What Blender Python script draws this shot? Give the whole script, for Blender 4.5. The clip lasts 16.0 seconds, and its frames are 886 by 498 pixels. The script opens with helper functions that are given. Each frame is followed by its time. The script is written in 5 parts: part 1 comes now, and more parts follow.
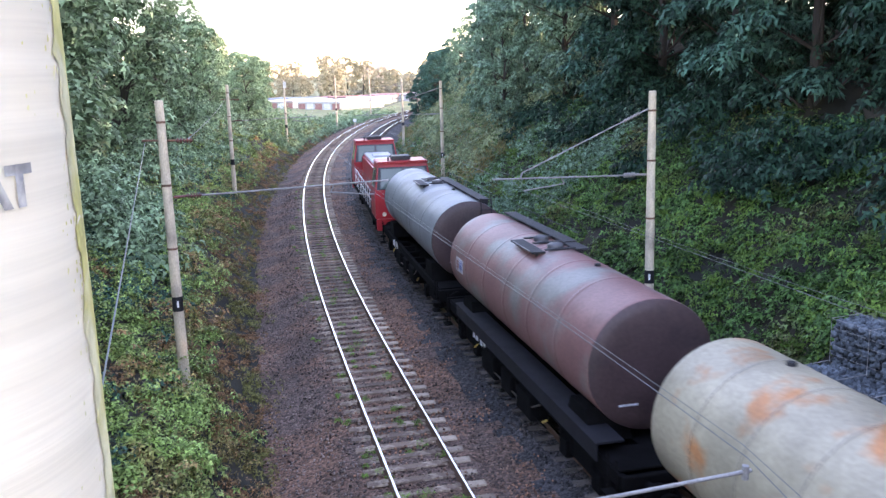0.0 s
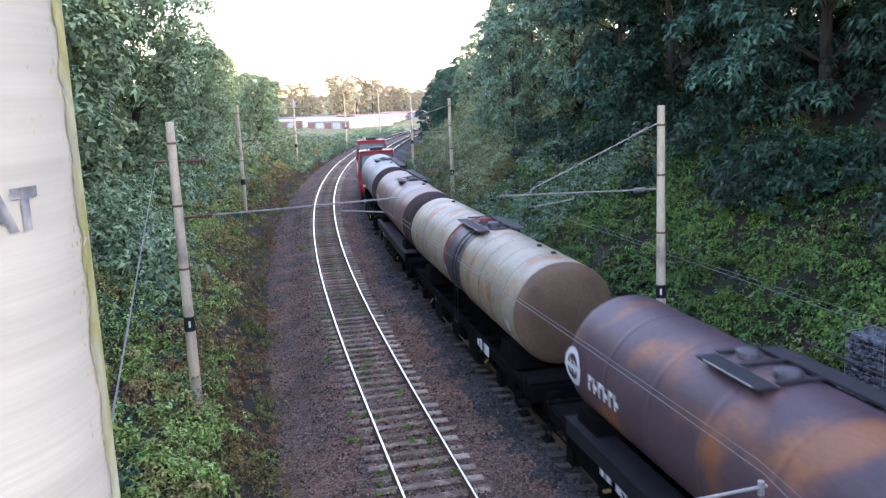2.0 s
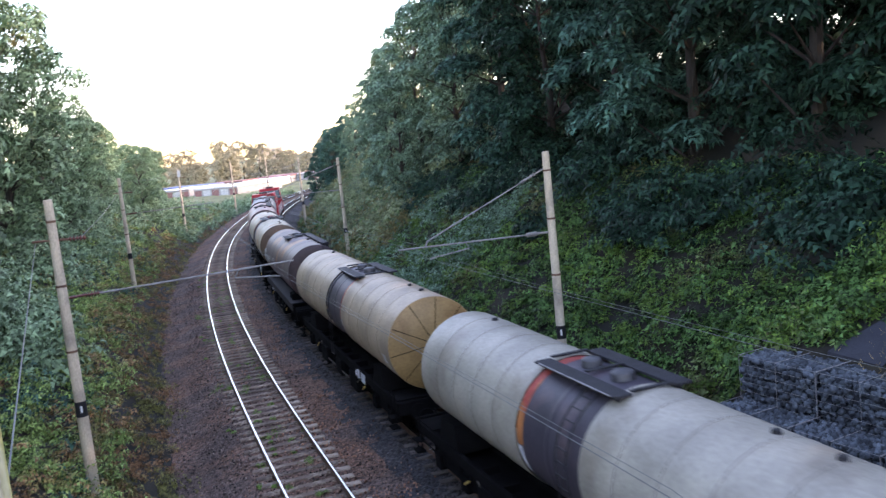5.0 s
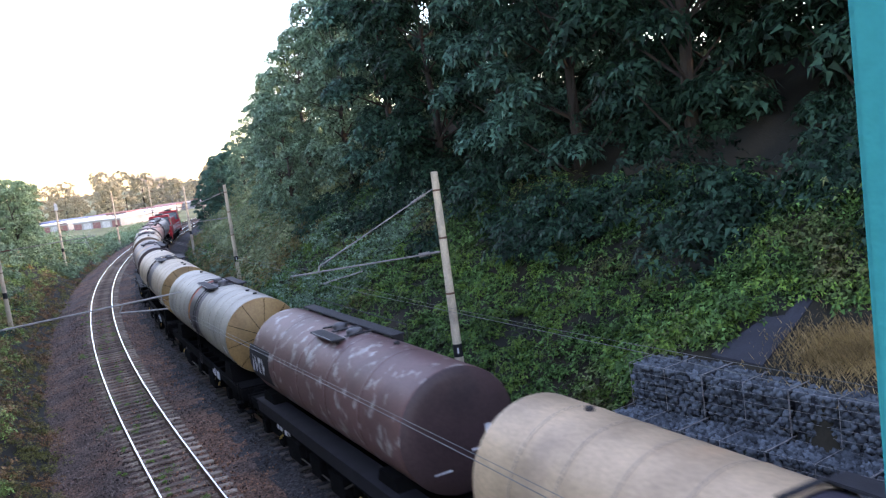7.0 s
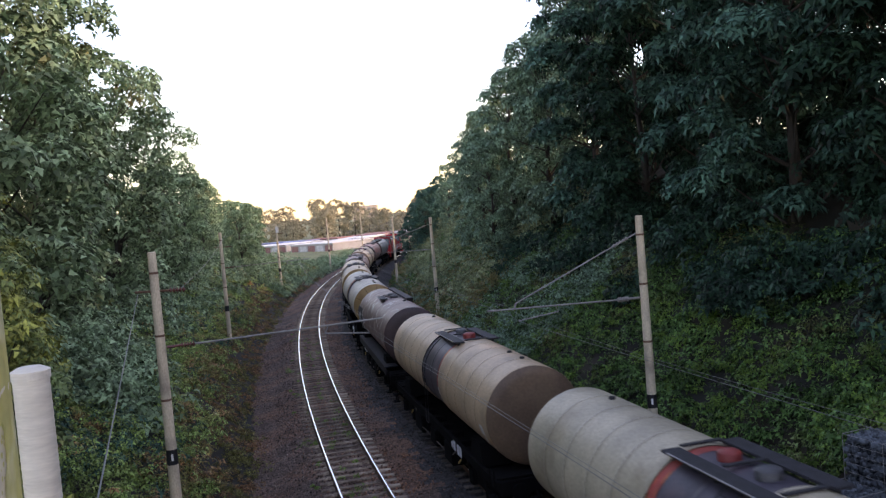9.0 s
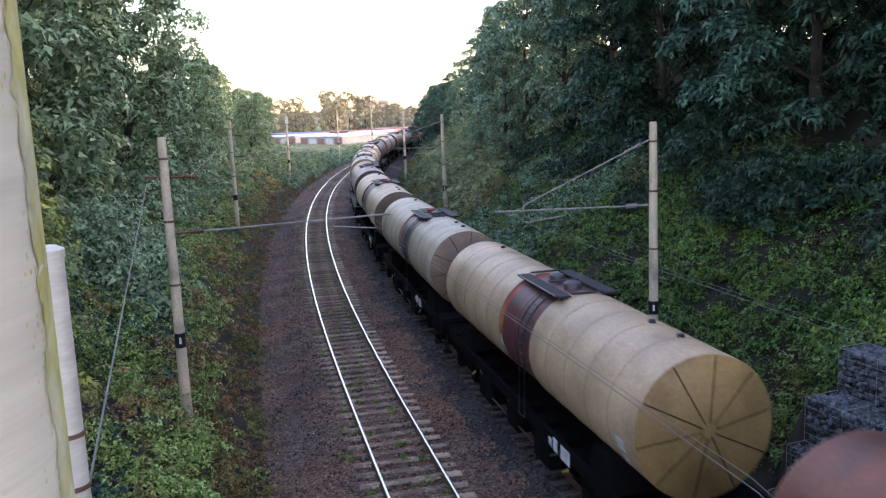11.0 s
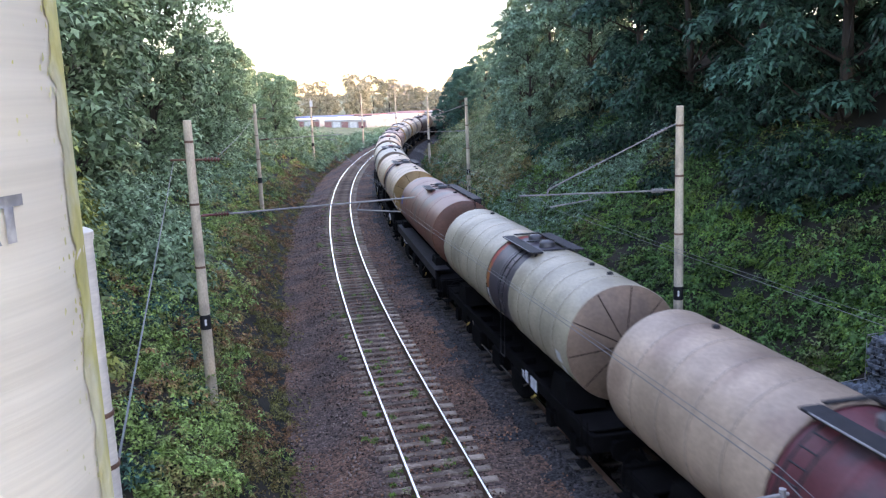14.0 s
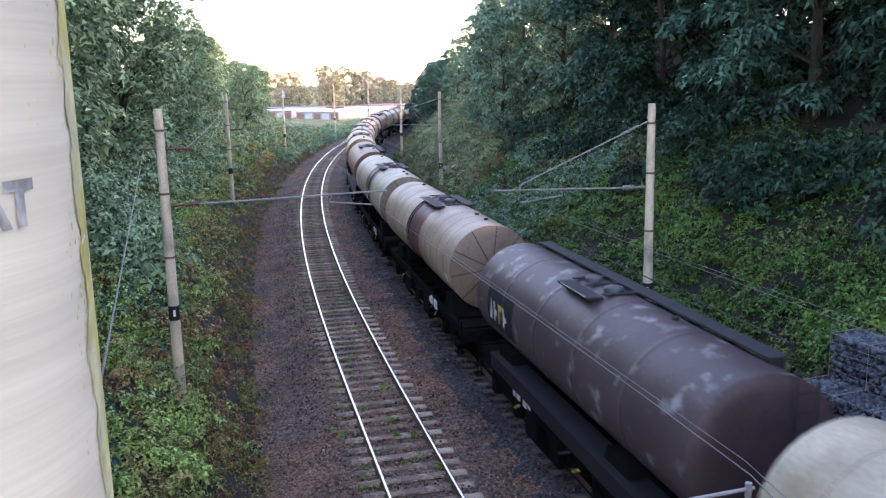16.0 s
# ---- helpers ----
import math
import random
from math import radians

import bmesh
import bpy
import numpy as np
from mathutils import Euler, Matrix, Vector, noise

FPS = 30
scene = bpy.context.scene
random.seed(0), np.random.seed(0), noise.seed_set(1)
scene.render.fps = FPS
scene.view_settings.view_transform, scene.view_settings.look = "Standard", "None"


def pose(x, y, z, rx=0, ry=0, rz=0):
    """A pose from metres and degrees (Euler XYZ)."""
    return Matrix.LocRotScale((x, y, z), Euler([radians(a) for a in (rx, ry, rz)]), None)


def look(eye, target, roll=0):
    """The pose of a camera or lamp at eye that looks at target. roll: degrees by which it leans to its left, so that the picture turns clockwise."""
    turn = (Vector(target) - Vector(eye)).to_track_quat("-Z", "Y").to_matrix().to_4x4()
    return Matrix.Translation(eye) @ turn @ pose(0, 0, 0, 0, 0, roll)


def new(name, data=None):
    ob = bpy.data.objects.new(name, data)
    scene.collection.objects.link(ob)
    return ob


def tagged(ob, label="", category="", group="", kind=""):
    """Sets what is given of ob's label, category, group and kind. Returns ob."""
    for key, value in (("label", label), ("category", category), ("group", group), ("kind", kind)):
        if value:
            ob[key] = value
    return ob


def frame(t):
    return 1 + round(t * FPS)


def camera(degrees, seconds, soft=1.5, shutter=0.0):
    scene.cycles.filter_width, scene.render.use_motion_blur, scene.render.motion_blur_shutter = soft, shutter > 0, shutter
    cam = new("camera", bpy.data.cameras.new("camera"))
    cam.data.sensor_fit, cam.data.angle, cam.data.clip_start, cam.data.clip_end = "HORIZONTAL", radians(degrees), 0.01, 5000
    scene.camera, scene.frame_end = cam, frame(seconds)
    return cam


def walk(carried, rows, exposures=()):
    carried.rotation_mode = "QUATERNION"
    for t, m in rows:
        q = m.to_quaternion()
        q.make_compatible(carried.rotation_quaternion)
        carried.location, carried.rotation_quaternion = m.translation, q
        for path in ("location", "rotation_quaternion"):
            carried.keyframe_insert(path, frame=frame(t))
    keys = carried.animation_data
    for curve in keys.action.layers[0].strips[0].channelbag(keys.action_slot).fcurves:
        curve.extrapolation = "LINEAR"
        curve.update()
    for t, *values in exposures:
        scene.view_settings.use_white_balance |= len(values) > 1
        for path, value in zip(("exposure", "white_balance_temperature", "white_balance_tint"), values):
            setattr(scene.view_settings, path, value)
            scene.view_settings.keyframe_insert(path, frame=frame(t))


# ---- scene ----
cam = camera(53.9, 16.0, soft=1.3, shutter=0.3)
EYE_Z = 8.7


def eye(d, y=0.0):
    """Camera place: d metres sideways along the bridge rail, y metres forward."""
    return 0.914 * d, y + 0.407 * d, EYE_Z


PATH_ROWS = [  # seconds, side shift, forward shift, tilt, roll, heading
    (0.0, 0.005, -0.04, 78.40, 1.73, -0.30),
    (0.5, 0.005, -0.04, 79.91, 0.81, -1.01),
    (1.0, 0.005, -0.04, 79.82, 1.26, -0.26),
    (1.5, 0.007, -0.04, 80.17, 1.75, 0.60),
    (2.0, 0.010, -0.04, 79.54, 2.54, 0.25),
    (2.5, 0.014, -0.04, 77.71, 3.21, 0.68),
    (3.0, 0.016, -0.04, 77.71, 2.02, 0.21),
    (5.5, -0.020, 0.00, 84.08, 7.38, -10.58),
    (6.0, -0.015, 0.00, 84.93, 7.22, -14.02),
    (6.5, -0.002, 0.00, 84.24, 7.25, -13.47),
    (7.0, 0.037, 0.00, 83.15, 7.66, -14.37),
    (7.5, 0.066, 0.00, 84.93, 8.51, -14.12),
    (8.0, 0.012, 0.00, 84.88, 7.43, -12.44),
    (8.5, 0.040, 0.00, 85.80, 5.12, -2.28),
    (9.0, 0.043, 0.00, 87.17, 4.88, -0.99),
    (9.5, 0.042, 0.00, 88.30, 3.63, -1.47),
    (10.0, 0.037, 0.00, 82.79, 2.62, -1.44),
    (12.5, -0.008, 0.04, 79.47, 3.10, 0.94),
    (13.0, -0.004, 0.04, 78.84, 3.12, 0.88),
    (13.5, -0.001, 0.04, 79.39, 2.11, 0.12),
    (14.0, -0.002, 0.04, 79.55, 2.35, 1.34),
    (14.5, -0.011, 0.04, 79.82, 2.57, 0.64),
    (15.0, -0.019, 0.04, 79.06, 2.64, 0.04),
    (15.5, -0.027, 0.04, 79.39, 1.88, -0.63),
    (16.0, -0.031, 0.04, 79.09, 1.22, -0.40),
]
PATH = [(t, pose(*eye(d, y), rx, ry, rz)) for t, d, y, rx, ry, rz in PATH_ROWS]
EXPOSURES = [  # seconds, stops, white balance
    (0.0, 0.93, 7000, 34), (2.0, 0.68, 7000, 34), (3.0, 0.57, 7000, 33), (5.5, 0.36, 7000, 33), (8.0, 0.38, 7000, 33), (8.5, 0.5, 7000, 33), (9.0, -0.5, 7600, 35),
    (9.5, -1.68, 8300, 38), (9.8, -1.85, 8300, 38), (10.0, -1.6, 8300, 38), (10.2, -0.9, 7900, 36), (12.5, 0.48, 7000, 33), (16.0, 0.45, 7000, 33),
]
walk(cam, PATH, EXPOSURES)

# ---- light: bright evening sky, the low sun stands behind the wooded bank ----
SUN_EL, SUN_AZ = 18.0, 98.0  # degrees; azimuth from +y towards +x
world = bpy.data.worlds.new("world")
scene.world = world
world.use_nodes = True
wn = world.node_tree
sky = wn.nodes.new("ShaderNodeTexSky")
sky.sky_type = "NISHITA"
sky.sun_disc = False
sky.sun_elevation, sky.sun_rotation = radians(SUN_EL), radians(SUN_AZ)
sky.air_density, sky.dust_density, sky.ozone_density = 1.0, 0.6, 0.6
wn.nodes["Background"].inputs["Strength"].default_value = 0.8
wn.links.new(sky.outputs[0], wn.nodes["Background"].inputs["Color"])
sun = new("sun", bpy.data.lights.new("sun", "SUN"))
sun.data.energy, sun.data.angle, sun.data.color = 4.0, radians(0.6), (1.0, 0.76, 0.50)
_a, _e = radians(SUN_AZ), radians(SUN_EL)
sun.matrix_world = look((60, -40, 40), (60 - math.sin(_a) * math.cos(_e), -40 - math.cos(_a) * math.cos(_e), 40 - math.sin(_e)))


# ---- materials ----
def material(name, color, rough=0.7, metal=0.0, var=0.25, scale=3.0, fine=40.0, bump=0.2, island=0.0, obj=0.0, stains=None, stain_scale=1.2, stain_amount=0.5, translucent=0.0, stretch=(1, 1, 1), spec=0.4):
    """A surface with two scales of variation, relief, and stains of a second colour."""
    m = bpy.data.materials.new(name)
    m.use_nodes = True
    nt = m.node_tree
    N, L = nt.nodes, nt.links
    b = N["Principled BSDF"]
    b.inputs["Roughness"].default_value = rough
    b.inputs["Metallic"].default_value = metal
    b.inputs["Specular IOR Level"].default_value = spec
    tc = N.new("ShaderNodeTexCoord")
    mp = N.new("ShaderNodeMapping")
    mp.inputs["Scale"].default_value = stretch
    L.new(tc.outputs["Object"], mp.inputs["Vector"])

    def noise_node(s, detail=4.0):
        n = N.new("ShaderNodeTexNoise")
        n.inputs["Scale"].default_value = s
        n.inputs["Detail"].default_value = detail
        L.new(mp.outputs["Vector"], n.inputs["Vector"])
        return n

    def ranged(socket, lo, hi, a=0.3, c=0.7):
        r = N.new("ShaderNodeMapRange")
        r.inputs["From Min"].default_value, r.inputs["From Max"].default_value = a, c
        r.inputs["To Min"].default_value, r.inputs["To Max"].default_value = lo, hi
        L.new(socket, r.inputs["Value"])
        return r.outputs["Result"]

    def times(x, y):
        q = N.new("ShaderNodeMath")
        q.operation = "MULTIPLY"
        L.new(x, q.inputs[0])
        L.new(y, q.inputs[1])
        return q.outputs[0]

    big, small = noise_node(scale), noise_node(fine, 2.0)
    f = times(ranged(big.outputs["Fac"], 1 - var, 1 + var), ranged(small.outputs["Fac"], 1 - var * 0.6, 1 + var * 0.6))
    if island:
        g = N.new("ShaderNodeNewGeometry")
        f = times(f, ranged(g.outputs["Random Per Island"], 1 - island, 1 + island, 0.0, 1.0))
    if obj:
        o = N.new("ShaderNodeObjectInfo")
        f = times(f, ranged(o.outputs["Random"], 1 - obj, 1 + obj, 0.0, 1.0))
    base = N.new("ShaderNodeRGB")
    base.outputs[0].default_value = (*color, 1)
    col = base.outputs[0]
    if stains:
        st = noise_node(stain_scale, 6.0)
        mx = N.new("ShaderNodeMix")
        mx.data_type = "RGBA"
        L.new(ranged(st.outputs["Fac"], 0.0, 1.0, 1.0 - stain_amount - 0.06, 1.0 - stain_amount + 0.06), mx.inputs["Factor"])
        L.new(col, mx.inputs["A"])
        mx.inputs["B"].default_value = (*stains, 1)
        col = mx.outputs["Result"]
    sc = N.new("ShaderNodeVectorMath")
    sc.operation = "SCALE"
    L.new(col, sc.inputs[0])
    L.new(f, sc.inputs["Scale"])
    L.new(sc.outputs[0], b.inputs["Base Color"])
    if bump:
        bp = N.new("ShaderNodeBump")
        bp.inputs["Strength"].default_value = bump
        bp.inputs["Distance"].default_value = 0.02
        L.new(small.outputs["Fac"], bp.inputs["Height"])
        L.new(bp.outputs[0], b.inputs["Normal"])
    if translucent:
        tr = N.new("ShaderNodeBsdfTranslucent")
        L.new(sc.outputs[0], tr.inputs["Color"])
        ms = N.new("ShaderNodeMixShader")
        ms.inputs[0].default_value = translucent
        L.new(b.outputs[0], ms.inputs[1])
        L.new(tr.outputs[0], ms.inputs[2])
        L.new(ms.outputs[0], N["Material Output"].inputs["Surface"])
    return m


# Locust leaf darkened for the shade on the nearest part of the bank
M_LEAF_R = material("leaf_locust_shaded", (0.020, 0.053, 0.033), 0.55, island=0.8, var=0.35, scale=0.25, bump=0, spec=0.1, translucent=0.14)
# The same leaf lightened for the glare on trees further along
M_LEAF_P = material("leaf_locust_lighter", (0.047, 0.112, 0.080), 0.55, island=0.8, var=0.4, scale=0.25, bump=0, spec=0.1, translucent=0.14)
M_LEAF_L = material("leaf_maple", (0.18, 0.275, 0.155), 0.55, stains=(0.19, 0.18, 0.07), stain_scale=0.6, stain_amount=0.33, island=0.7, var=0.35, scale=0.25, bump=0, spec=0.1, translucent=0.14)
M_LEAF_Y = material("leaf_birch", (0.20, 0.25, 0.12), 0.55, island=0.5, var=0.3, scale=0.2, bump=0, spec=0.1, translucent=0.14)
M_LEAF_YEL = material("leaf_yellowing", (0.25, 0.27, 0.07), 0.55, island=0.6, var=0.35, scale=0.3, bump=0, spec=0.1, translucent=0.14, stains=(0.12, 0.17, 0.07), stain_scale=0.7, stain_amount=0.5)
# Grey-green paled in the base colour to stand for mid-distance haze
M_LEAF_ASH = material("leaf_ash_hazed", (0.16, 0.26, 0.17), 0.55, island=0.7, var=0.35, scale=0.15, bump=0, spec=0.1, translucent=0.14)
# Far leaves carry distance haze as a paler base colour
M_LEAF_FAR = material("leaf_far_hazed", (0.36, 0.33, 0.22), 0.6, island=0.4, var=0.3, scale=0.1, bump=0, spec=0.1, translucent=0.2)
M_BRAMBLE = material("bramble_leaf", (0.22, 0.33, 0.095), 0.5, island=0.75, var=0.45, scale=0.35, bump=0, spec=0.1, translucent=0.14, stains=(0.26, 0.15, 0.07), stain_scale=0.45, stain_amount=0.45)
M_BUSH_R = material("weed_leaf", (0.068, 0.145, 0.042), 0.5, stains=(0.11, 0.105, 0.045), stain_scale=0.35, stain_amount=0.40, island=0.9, var=0.45, scale=0.3, bump=0, spec=0.1, translucent=0.14)
M_DRY = material("dry_grass_blade", (0.42, 0.29, 0.13), 0.7, island=0.4, var=0.3, scale=1.0, bump=0, spec=0.1, translucent=0.2)
M_GRASS = material("grass_blade", (0.17, 0.165, 0.055), 0.6, island=0.6, var=0.3, scale=1.0, bump=0, spec=0.1, translucent=0.14, stains=(0.22, 0.12, 0.06), stain_scale=0.5, stain_amount=0.48)
M_BARK = material("bark", (0.045, 0.038, 0.032), 0.9, scale=2, fine=25, bump=0.6, stretch=(1, 1, 0.2))
M_BIRCH = material("birch_bark", (0.3, 0.28, 0.25), 0.8, scale=2, fine=9, stains=(0.06, 0.05, 0.05), stain_scale=4, stain_amount=0.36, stretch=(1, 1, 3))
# Soil and litter taken near black, so gaps between plants read as shade
M_SOIL = material("soil_litter_shaded", (0.013, 0.013, 0.008), 0.95, scale=0.6, fine=14, bump=0.6, stains=(0.022, 0.018, 0.010), stain_scale=0.3)
M_MEADOW = material("meadow", (0.135, 0.155, 0.075), 0.9, scale=0.08, fine=2, bump=0.3)
def stone_bed(name, a, b):
    """Crushed stone: cells of stone size with their own tint and relief."""
    m = material(name, a, 0.9, scale=0.5, fine=22, bump=0, stains=b, stain_scale=0.35, stain_amount=0.5)
    N, L = m.node_tree.nodes, m.node_tree.links
    bs = N["Principled BSDF"]
    tc = N.new("ShaderNodeTexCoord")
    vo = N.new("ShaderNodeTexVoronoi")
    vo.inputs["Scale"].default_value = 15.0
    L.new(tc.outputs["Object"], vo.inputs["Vector"])
    sp = N.new("ShaderNodeSeparateColor")
    L.new(vo.outputs["Color"], sp.inputs[0])
    mr = N.new("ShaderNodeMapRange")
    mr.inputs["To Min"].default_value, mr.inputs["To Max"].default_value = 0.32, 1.75
    L.new(sp.outputs[0], mr.inputs["Value"])
    sc = N.new("ShaderNodeVectorMath")
    sc.operation = "SCALE"
    old = bs.inputs["Base Color"].links[0].from_socket
    L.new(old, sc.inputs[0])
    L.new(mr.outputs[0], sc.inputs["Scale"])
    L.new(sc.outputs[0], bs.inputs["Base Color"])
    bp = N.new("ShaderNodeBump")
    bp.invert = True
    bp.inputs["Strength"].default_value, bp.inputs["Distance"].default_value = 1.0, 0.05
    L.new(vo.outputs["Distance"], bp.inputs["Height"])
    L.new(bp.outputs[0], bs.inputs["Normal"])
    return m


M_BALLAST = stone_bed("ballast_brown", (0.15, 0.080, 0.052), (0.105, 0.068, 0.053))
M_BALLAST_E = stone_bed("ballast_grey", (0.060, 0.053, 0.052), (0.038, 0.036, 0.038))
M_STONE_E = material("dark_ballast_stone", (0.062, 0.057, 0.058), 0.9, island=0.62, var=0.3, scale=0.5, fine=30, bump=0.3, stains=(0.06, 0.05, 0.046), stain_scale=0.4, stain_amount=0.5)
M_STONE_W = material("shoulder_ballast_stone", (0.15, 0.112, 0.095), 0.9, island=0.85, var=0.35, scale=0.5, fine=30, bump=0.3)
M_STONE = material("ballast_stone", (0.24, 0.118, 0.07), 0.9, island=0.85, var=0.35, scale=0.5, fine=30, bump=0.3, stains=(0.155, 0.105, 0.08), stain_scale=0.4, stain_amount=0.5)
M_RAILTOP = material("polished_rail_head", (0.75, 0.72, 0.70), 0.22, 1.0, var=0.06, bump=0)
M_RAILWEB = material("rusty_rail_web", (0.10, 0.055, 0.035), 0.85, scale=3, fine=60)
M_SLEEPER = material("weathered_concrete_sleeper", (0.37, 0.29, 0.215), 0.9, obj=0.4, scale=2, fine=40, bump=0.5, stains=(0.13, 0.09, 0.065), stain_scale=2.2, stain_amount=0.5)
# Sleeper concrete darkened in place of the shade under the train
M_SLEEPER2 = material("concrete_sleeper_shaded", (0.085, 0.07, 0.06), 0.9, island=0.35, scale=2, fine=40, bump=0.5)
M_MAST = material("mast_concrete", (0.54, 0.46, 0.34), 0.85, scale=1.2, fine=30, bump=0.3, stains=(0.33, 0.28, 0.22), stain_scale=1.6, stain_amount=0.42, stretch=(1, 1, 0.5))
M_BANDBLACK = material("black_paint", (0.012, 0.012, 0.015), 0.7)
M_WHITE = material("white_paint", (0.72, 0.72, 0.70), 0.7, var=0.12)
M_STEEL = material("galvanised_steel", (0.26, 0.25, 0.24), 0.6, 0.3, var=0.25, fine=30)
M_RUSTSTEEL = material("rusted_fitting", (0.16, 0.09, 0.06), 0.8, 0.2)
M_WIRE = material("copper_wire", (0.16, 0.17, 0.165), 0.5, 0.5, var=0.1, bump=0)
M_INSUL = material("brown_porcelain", (0.13, 0.045, 0.035), 0.25, var=0.1, bump=0)
M_GREYINS = material("grey_porcelain", (0.24, 0.22, 0.21), 0.35, var=0.15, bump=0)
M_GABION = material("gabion_basalt", (0.082, 0.098, 0.112), 0.9, island=0.55, var=0.3, scale=1.0, fine=18, bump=0.5)
# Plain core, darker than the stones that cover it
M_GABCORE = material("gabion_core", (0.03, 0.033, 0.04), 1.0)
M_SLAB = material("asphalt_strip", (0.032, 0.034, 0.042), 0.9, scale=1.0, fine=25, bump=0.5)
M_POLE = material("pale_pole_paint", (0.64, 0.58, 0.445), 0.8, var=0.07, scale=1.2, fine=9, bump=0.05, stains=(0.595, 0.54, 0.41), stain_scale=0.9, stain_amount=0.43, stretch=(0.35, 0.35, 16))
M_LICHEN = material("yellow_lichen", (0.52, 0.47, 0.16), 0.9, var=0.2, scale=6, fine=40, stains=(0.60, 0.56, 0.34), stain_scale=9, stain_amount=0.5)
M_GRAFFITI = material("sprayed_grey_paint", (0.20, 0.195, 0.185), 0.8, var=0.4, scale=25, stains=(0.36, 0.345, 0.31), stain_scale=30, stain_amount=0.47)
M_PIPE = material("zinc_post", (0.62, 0.585, 0.50), 0.6, 0.0, var=0.12, scale=2, fine=12, stretch=(1, 1, 6))
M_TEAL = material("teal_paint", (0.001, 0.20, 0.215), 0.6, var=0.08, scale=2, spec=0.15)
# The same teal made lighter, for the flange that faces the light
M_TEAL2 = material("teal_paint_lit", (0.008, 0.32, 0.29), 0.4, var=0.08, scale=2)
M_DECK = material("bridge_concrete", (0.3, 0.29, 0.27), 0.9)


# ---- mesh helpers ----
def setmat(ob, mat):
    ob.data.materials.append(mat)
    return ob


def from_bm(name, bm, mat, smooth=False):
    me = bpy.data.meshes.new(name)
    bm.normal_update()
    bm.to_mesh(me)
    bm.free()
    if smooth:
        me.polygons.foreach_set("use_smooth", [True] * len(me.polygons))
    return setmat(new(name, me), mat)


def part(name, bm, mat, parent, label="", smooth=False):
    ob = from_bm(name, bm, mat, smooth)
    ob.parent = parent
    if label:
        tagged(ob, label)
    return ob


def from_np(name, verts, faces, mat, smooth=False):
    """A mesh from numpy arrays of points and of equal-sided faces."""
    me = bpy.data.meshes.new(name)
    verts, faces = np.asarray(verts, np.float32), np.asarray(faces, np.int32)
    n, k = faces.shape
    me.vertices.add(len(verts))
    me.vertices.foreach_set("co", verts.ravel())
    me.loops.add(n * k)
    me.loops.foreach_set("vertex_index", faces.ravel())
    me.polygons.add(n)
    me.polygons.foreach_set("loop_start", np.arange(0, n * k, k, dtype=np.int32))
    me.polygons.foreach_set("loop_total", np.full(n, k, np.int32))
    if smooth:
        me.polygons.foreach_set("use_smooth", np.ones(n, bool))
    me.update(calc_edges=True)
    return setmat(new(name, me), mat)


def box(bm, x0, y0, z0, x1, y1, z1, m=None):
    c = Matrix.Translation(((x0 + x1) / 2, (y0 + y1) / 2, (z0 + z1) / 2)) @ Matrix.Diagonal((abs(x1 - x0), abs(y1 - y0), abs(z1 - z0), 1))
    return bmesh.ops.create_cube(bm, size=1, matrix=(m @ c) if m else c)["verts"]


def bevel_box(bm, x0, y0, z0, x1, y1, z1, w=0.02):
    vs = box(bm, x0, y0, z0, x1, y1, z1)
    es = list({e for v in vs for e in v.link_edges})
    bmesh.ops.bevel(bm, geom=es, offset=w, segments=2, affect="EDGES")


def rod(bm, a, b, r, seg=8, r2=None):
    a, b = Vector(a), Vector(b)
    d = b - a
    m = Matrix.Translation((a + b) / 2) @ d.to_track_quat("Z", "Y").to_matrix().to_4x4()
    return bmesh.ops.create_cone(bm, cap_ends=True, segments=seg, radius1=r, radius2=r if r2 is None else r2, depth=d.length, matrix=m)["verts"]


def tube(bm, pts, r, seg=6):
    """One continuous tube along a line of points."""
    pts = [Vector(p) for p in pts]
    rings = []
    for k, p in enumerate(pts):
        d = (pts[min(k + 1, len(pts) - 1)] - pts[max(k - 1, 0)]).normalized()
        q = d.to_track_quat("Z", "Y").to_matrix()
        rings.append([bm.verts.new(p + q @ Vector((r * math.cos(2 * math.pi * i / seg), r * math.sin(2 * math.pi * i / seg), 0))) for i in range(seg)])
    for u, v in zip(rings, rings[1:]):
        for i in range(seg):
            j = (i + 1) % seg
            bm.faces.new((u[i], u[j], v[j], v[i]))
    bm.faces.new(rings[0][::-1])
    bm.faces.new(rings[-1])


def lathe(bm, prof, seg=32, axis="Z", m=None):
    """Turns a profile of (radius, height) points round an axis."""
    rings = []
    for r, h in prof:
        ring = []
        for i in range(seg):
            a = 2 * math.pi * i / seg
            p = Vector((r * math.cos(a), r * math.sin(a), h)) if axis == "Z" else Vector((r * math.cos(a), h, r * math.sin(a)))
            ring.append(bm.verts.new(m @ p if m else p))
        rings.append(ring)
    for u, v in zip(rings, rings[1:]):
        for i in range(seg):
            j = (i + 1) % seg
            bm.faces.new((u[i], u[j], v[j], v[i]) if axis == "Z" else (u[j], u[i], v[i], v[j]))
    return rings


def empty(name, m=None):
    ob = new(name)
    ob.empty_display_size = 0.2
    if m:
        ob.matrix_basis = m
    return ob


